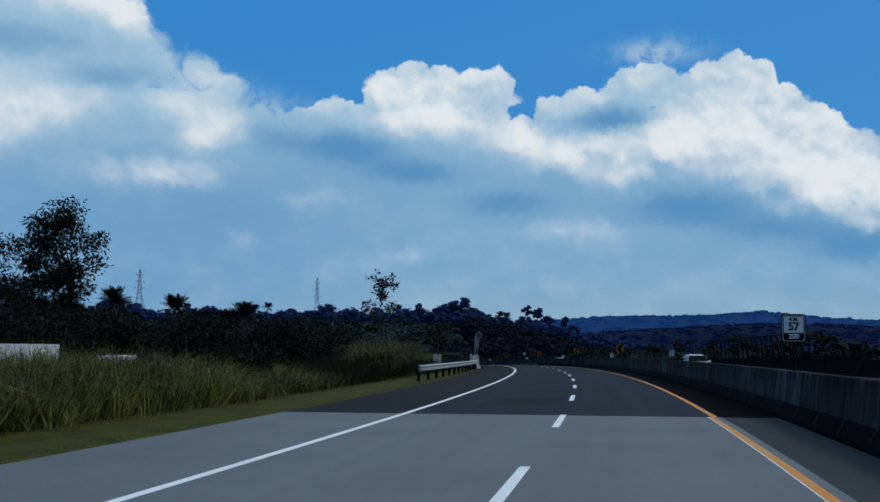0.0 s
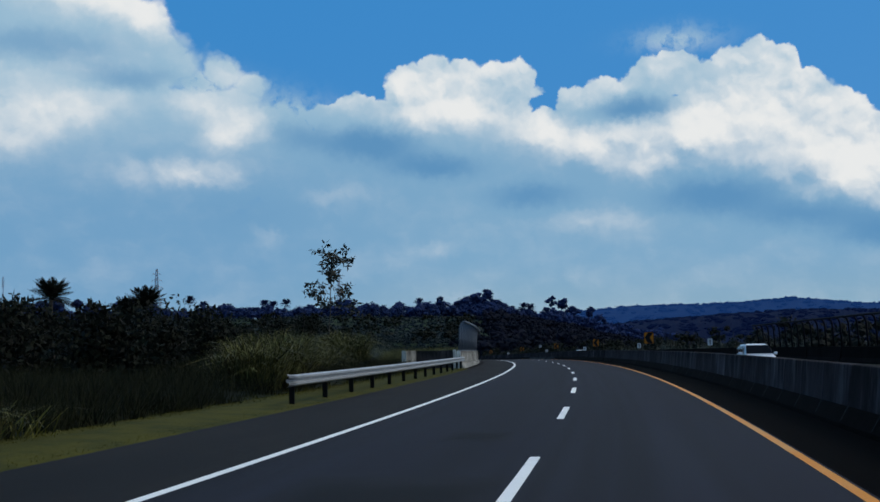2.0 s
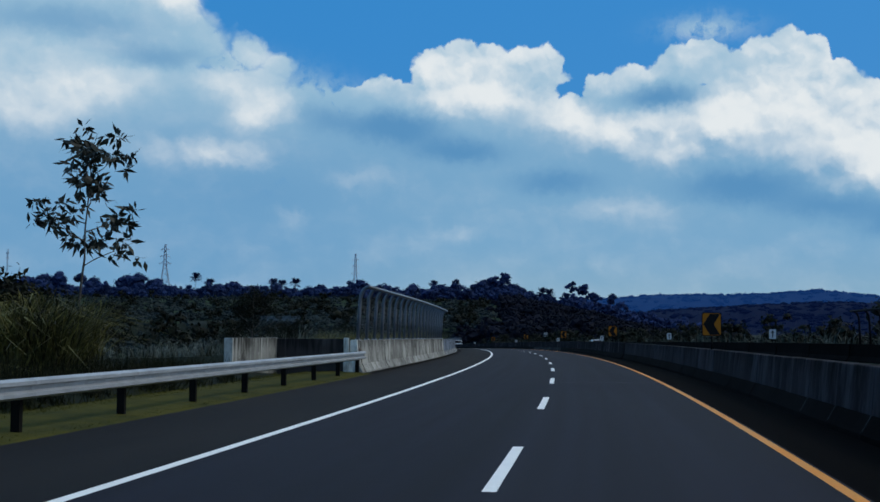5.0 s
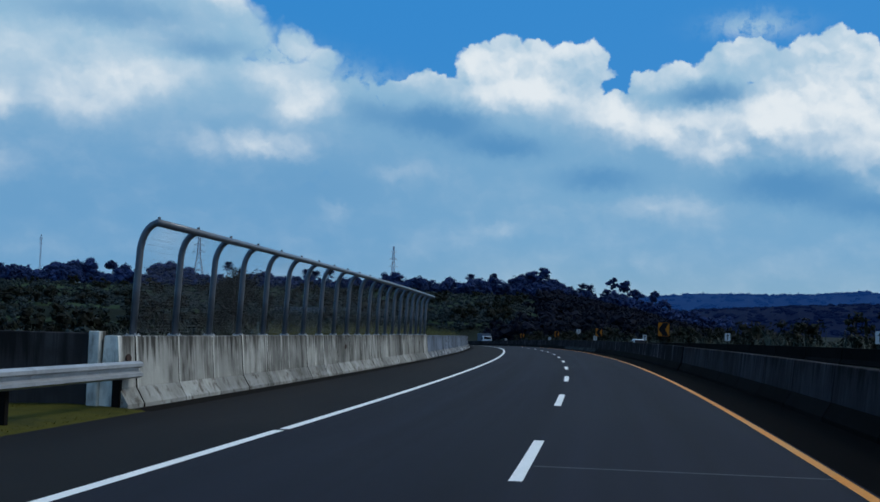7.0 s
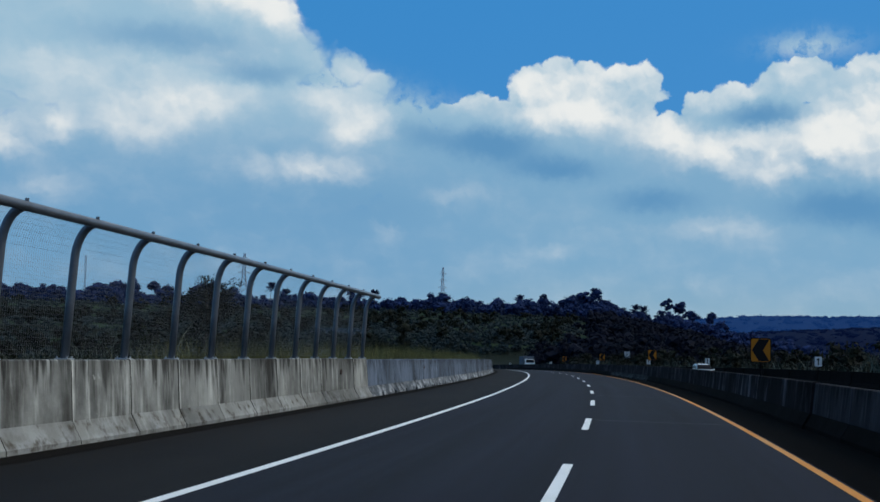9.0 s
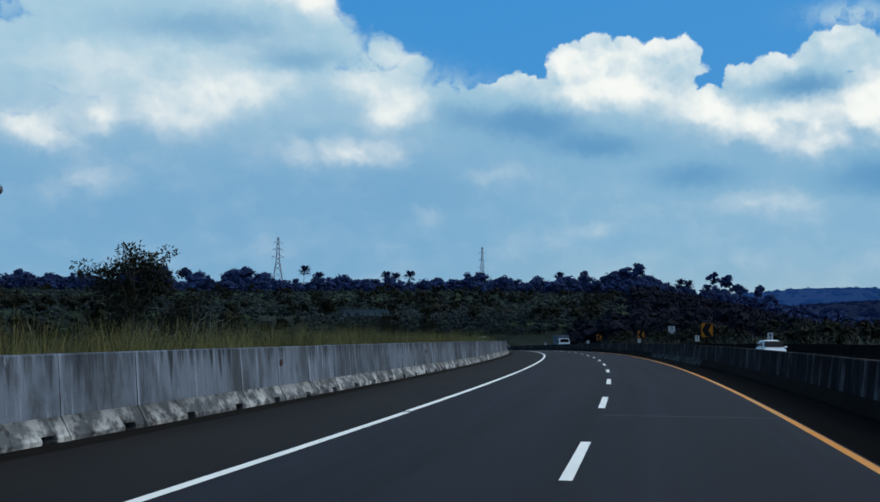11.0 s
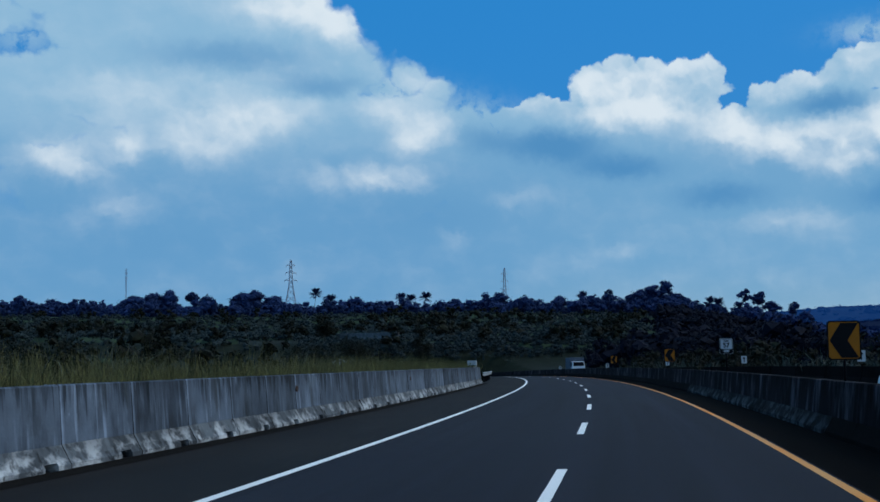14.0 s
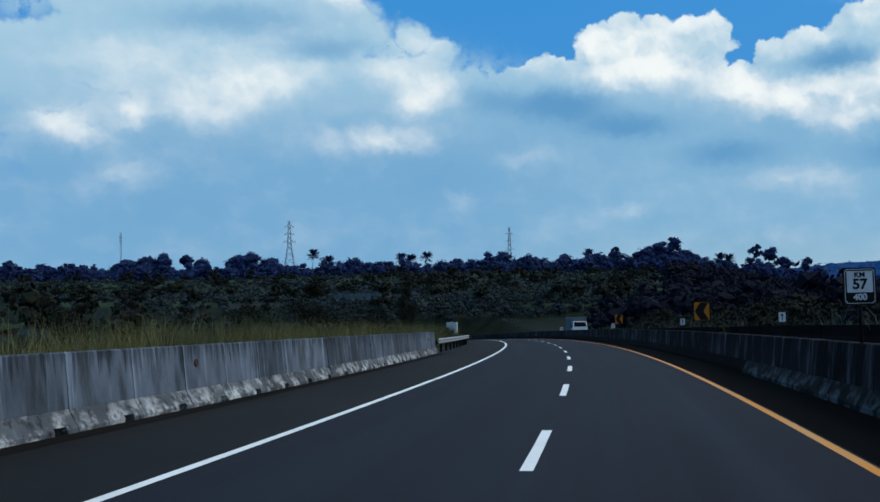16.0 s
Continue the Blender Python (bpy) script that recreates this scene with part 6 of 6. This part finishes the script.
def box_truck(m):
    truck = thing("truck", m, "small white truck with a dark cargo box on the opposite carriageway", "truck")
    bm = bmesh.new()
    loft(bm, [(-2.9, 0.93, 0.45, 1.45, 0.90), (-2.55, 0.96, 0.42, 2.15, 0.84), (-1.4, 0.96, 0.42, 2.2, 0.86), (-1.3, 0.94, 0.5, 2.15, 0.84)])
    part("cab", bm, M_CAR, truck, "white cab")
    glass([(-0.80, -2.90, 1.50), (0.80, -2.90, 1.50), (0.72, -2.61, 2.09), (-0.72, -2.61, 2.09)], truck, "windscreen")
    for sx in (-1, 1):
        glass([(sx * 0.975, -2.6, 1.40), (sx * 0.975, -1.6, 1.40), (sx * 0.90, -1.6, 1.98), (sx * 0.90, -2.45, 1.98)], truck, "side_window")
        glass([(sx * 0.5, -2.93, 0.72), (sx * 0.82, -2.91, 0.72), (sx * 0.82, -2.91, 0.9), (sx * 0.5, -2.93, 0.9)], truck, "headlight", "clear headlamp glass", M_LAMP)
        for y in (-2.0, 1.7):
            wheel(sx * 0.82, y, 0.4, 0.24, truck)
    bm = bmesh.new()
    box(bm, -1.05, 1.05, -1.2, 3.0, 0.75, 2.75, 0.03)
    part("cargo_box", bm, M_TRUCKBOX, truck, "dark blue-grey cargo box")
    bm = bmesh.new()
    box(bm, -0.9, 0.9, -2.98, -2.86, 0.42, 0.62, 0.03)
    part("bumper", bm, M_CAR, truck)
    return truck


box_truck(RP(388.0, -10.5, -0.14) @ Matrix.Diagonal((1.25, 1.25, 1.25, 1)))


# ---- cabinet by the far guardrail ----
cab = thing("roadside_cabinet", at_road(338.0, 10.6), "pale grey cabinet on a post behind the far guardrail", "cabinet")
bm = bmesh.new()
box(bm, -0.65, 0.65, -0.2, 0.2, 1.0, 2.4, 0.03)
part("cabinet_body", bm, M_SIGNWHT, cab)
bm = bmesh.new()
box(bm, -0.08, 0.08, -0.08, 0.08, -0.2, 1.0)
part("post", bm, M_SIGNBACK, cab)


# ---- pylons on the ridge ----
def pylon(x, y, top, width, label):
    z0 = ground_at(x, y)
    py = thing("pylon", pose(x, y, z0, 0, 0, 35), label, "pylon", "power pylons on the ridge")
    H = top - z0

    def half(z):
        f = z / H
        return width * (0.5 - 0.38 * min(f / 0.6, 1.0)) if f < 0.6 else width * (0.12 - 0.07 * (f - 0.6) / 0.4)
    levels = [H * f for f in (0, 0.16, 0.3, 0.42, 0.52, 0.6, 0.68, 0.76, 0.84, 0.92, 1.0)]
    bm = bmesh.new()
    for sx, sy in ((1, 1), (1, -1), (-1, 1), (-1, -1)):
        tube(bm, [(sx * half(z), sy * half(z), z) for z in levels], 0.26, 4)
    part("mast_legs", bm, M_PYLON, py)
    bm = bmesh.new()
    for a, b in zip(levels, levels[1:]):
        for k in range(4):
            c = [(1, 1), (-1, 1), (-1, -1), (1, -1)]
            p, q = c[k], c[(k + 1) % 4]
            tube(bm, [(p[0] * half(a), p[1] * half(a), a), (q[0] * half(b), q[1] * half(b), b)], 0.15, 3)
            tube(bm, [(q[0] * half(a), q[1] * half(a), a), (p[0] * half(b), p[1] * half(b), b)], 0.15, 3)
    part("lattice", bm, M_PYLON, py)
    for f, ln in ((0.66, 0.42), (0.78, 0.36), (0.90, 0.30)):
        z = H * f
        for sx in (-1, 1):
            bm = bmesh.new()
            tube(bm, [(sx * half(z), 0, z), (sx * width * ln, 0, z + 0.4)], 0.22, 4)
            tube(bm, [(sx * half(z), 0, z + H * 0.035), (sx * width * ln, 0, z + 0.4)], 0.18, 4)
            tube(bm, [(sx * width * ln, 0, z + 0.4), (sx * width * ln, 0, z - 1.6)], 0.09, 4)
            part("cross_arm", bm, M_PYLON, py)
    return py


PX, PY = from_bend(-28.31, 985)
pylon(float(PX), float(PY), 77.5, 13.0, "tall lattice power pylon behind the ridge wood")
PX, PY = from_bend(-17.34, 1500)
pylon(float(PX), float(PY), 104.0, 15.0, "lattice power pylon far behind the ridge wood")
mast = thing("radio_mast", pose(*[float(v) for v in from_bend(-36.4, 1000)], 0), "thin radio mast behind the ridge wood", "mast")
bm = bmesh.new()
for a in range(3):
    c, s_ = math.cos(a * 2.094), math.sin(a * 2.094)
    tube(bm, [(c * 1.2, s_ * 1.2, 0), (c * 0.6, s_ * 0.6, 70)], 0.14, 4)
for k in range(20):
    for a in range(3):
        r0, r1 = 1.2 - 0.6 * k / 20, 1.2 - 0.6 * (k + 1) / 20
        tube(bm, [(math.cos(a * 2.094) * r0, math.sin(a * 2.094) * r0, k * 3.5), (math.cos((a + 1) * 2.094) * r1, math.sin((a + 1) * 2.094) * r1, k * 3.5 + 3.5)], 0.08, 3)
part("mast_lattice", bm, M_PYLON, mast)
bm = bmesh.new()
for z in (62, 66):
    tube(bm, [(0.9, 0, z - 1), (0.9, 0, z + 1)], 0.3, 8)
    tube(bm, [(-0.9, 0, z - 1), (-0.9, 0, z + 1)], 0.3, 8)
part("antennas", bm, M_PYLON, mast)


# ---- terrace walls and a hut on the slope ----
def terrace_wall(x0, y0, x1, y1, height):
    p, q = Vector((x0, y0, 0)), Vector((x1, y1, 0))
    ln = (q - p).length
    z = max(ground_at(x0, y0), ground_at(x1, y1), ground_at((x0 + x1) / 2, (y0 + y1) / 2))
    ob = thing("terrace_wall", pose(x0, y0, z, 0, 0, math.degrees(math.atan2(y1 - y0, x1 - x0))), "long pale grey terrace wall across the slope", "terrace wall", "terrace walls")
    bm = bmesh.new()
    box(bm, 0, ln, -0.3, 0.3, -4.0, height, 0.05)
    part("wall_body", bm, M_WALLPALE, ob)
    return ob


terrace_wall(-196.0, 551.0, -162.0, 526.0, 2.6)
terrace_wall(-193.0, 537.0, -158.0, 512.0, 0.9)
def make_hut(m, w, d, h, label):
    hut = thing("hut", m, label, "hut")
    bm = bmesh.new()
    box(bm, -w / 2, w / 2, -d / 2, d / 2, -1.0, h, 0.03)
    part("wall_body", bm, M_SIGNWHT, hut)
    bm = bmesh.new()
    e = w / 2 + 0.4
    extrude(bm, [(-e, h - 0.05), (0.0, h + 0.6), (e, h - 0.05), (e, h + 0.05), (0.0, h + 0.72), (-e, h + 0.05)], -d / 2 - 0.3, d / 2 + 0.3)
    part("roof", bm, M_GALV, hut, "pale sheet roof")


make_hut(pose(-165.4, 471.1, ground_at(-165.4, 471.1), 0, 0, 20), 2.6, 2.4, 3.0, "small white hut with a pale roof below the terraces")
make_hut(pose(-158.8, 474.2, ground_at(-158.8, 474.2), 0, 0, 15), 3.6, 2.6, 2.6, "low white shed with a pale roof below the terraces")
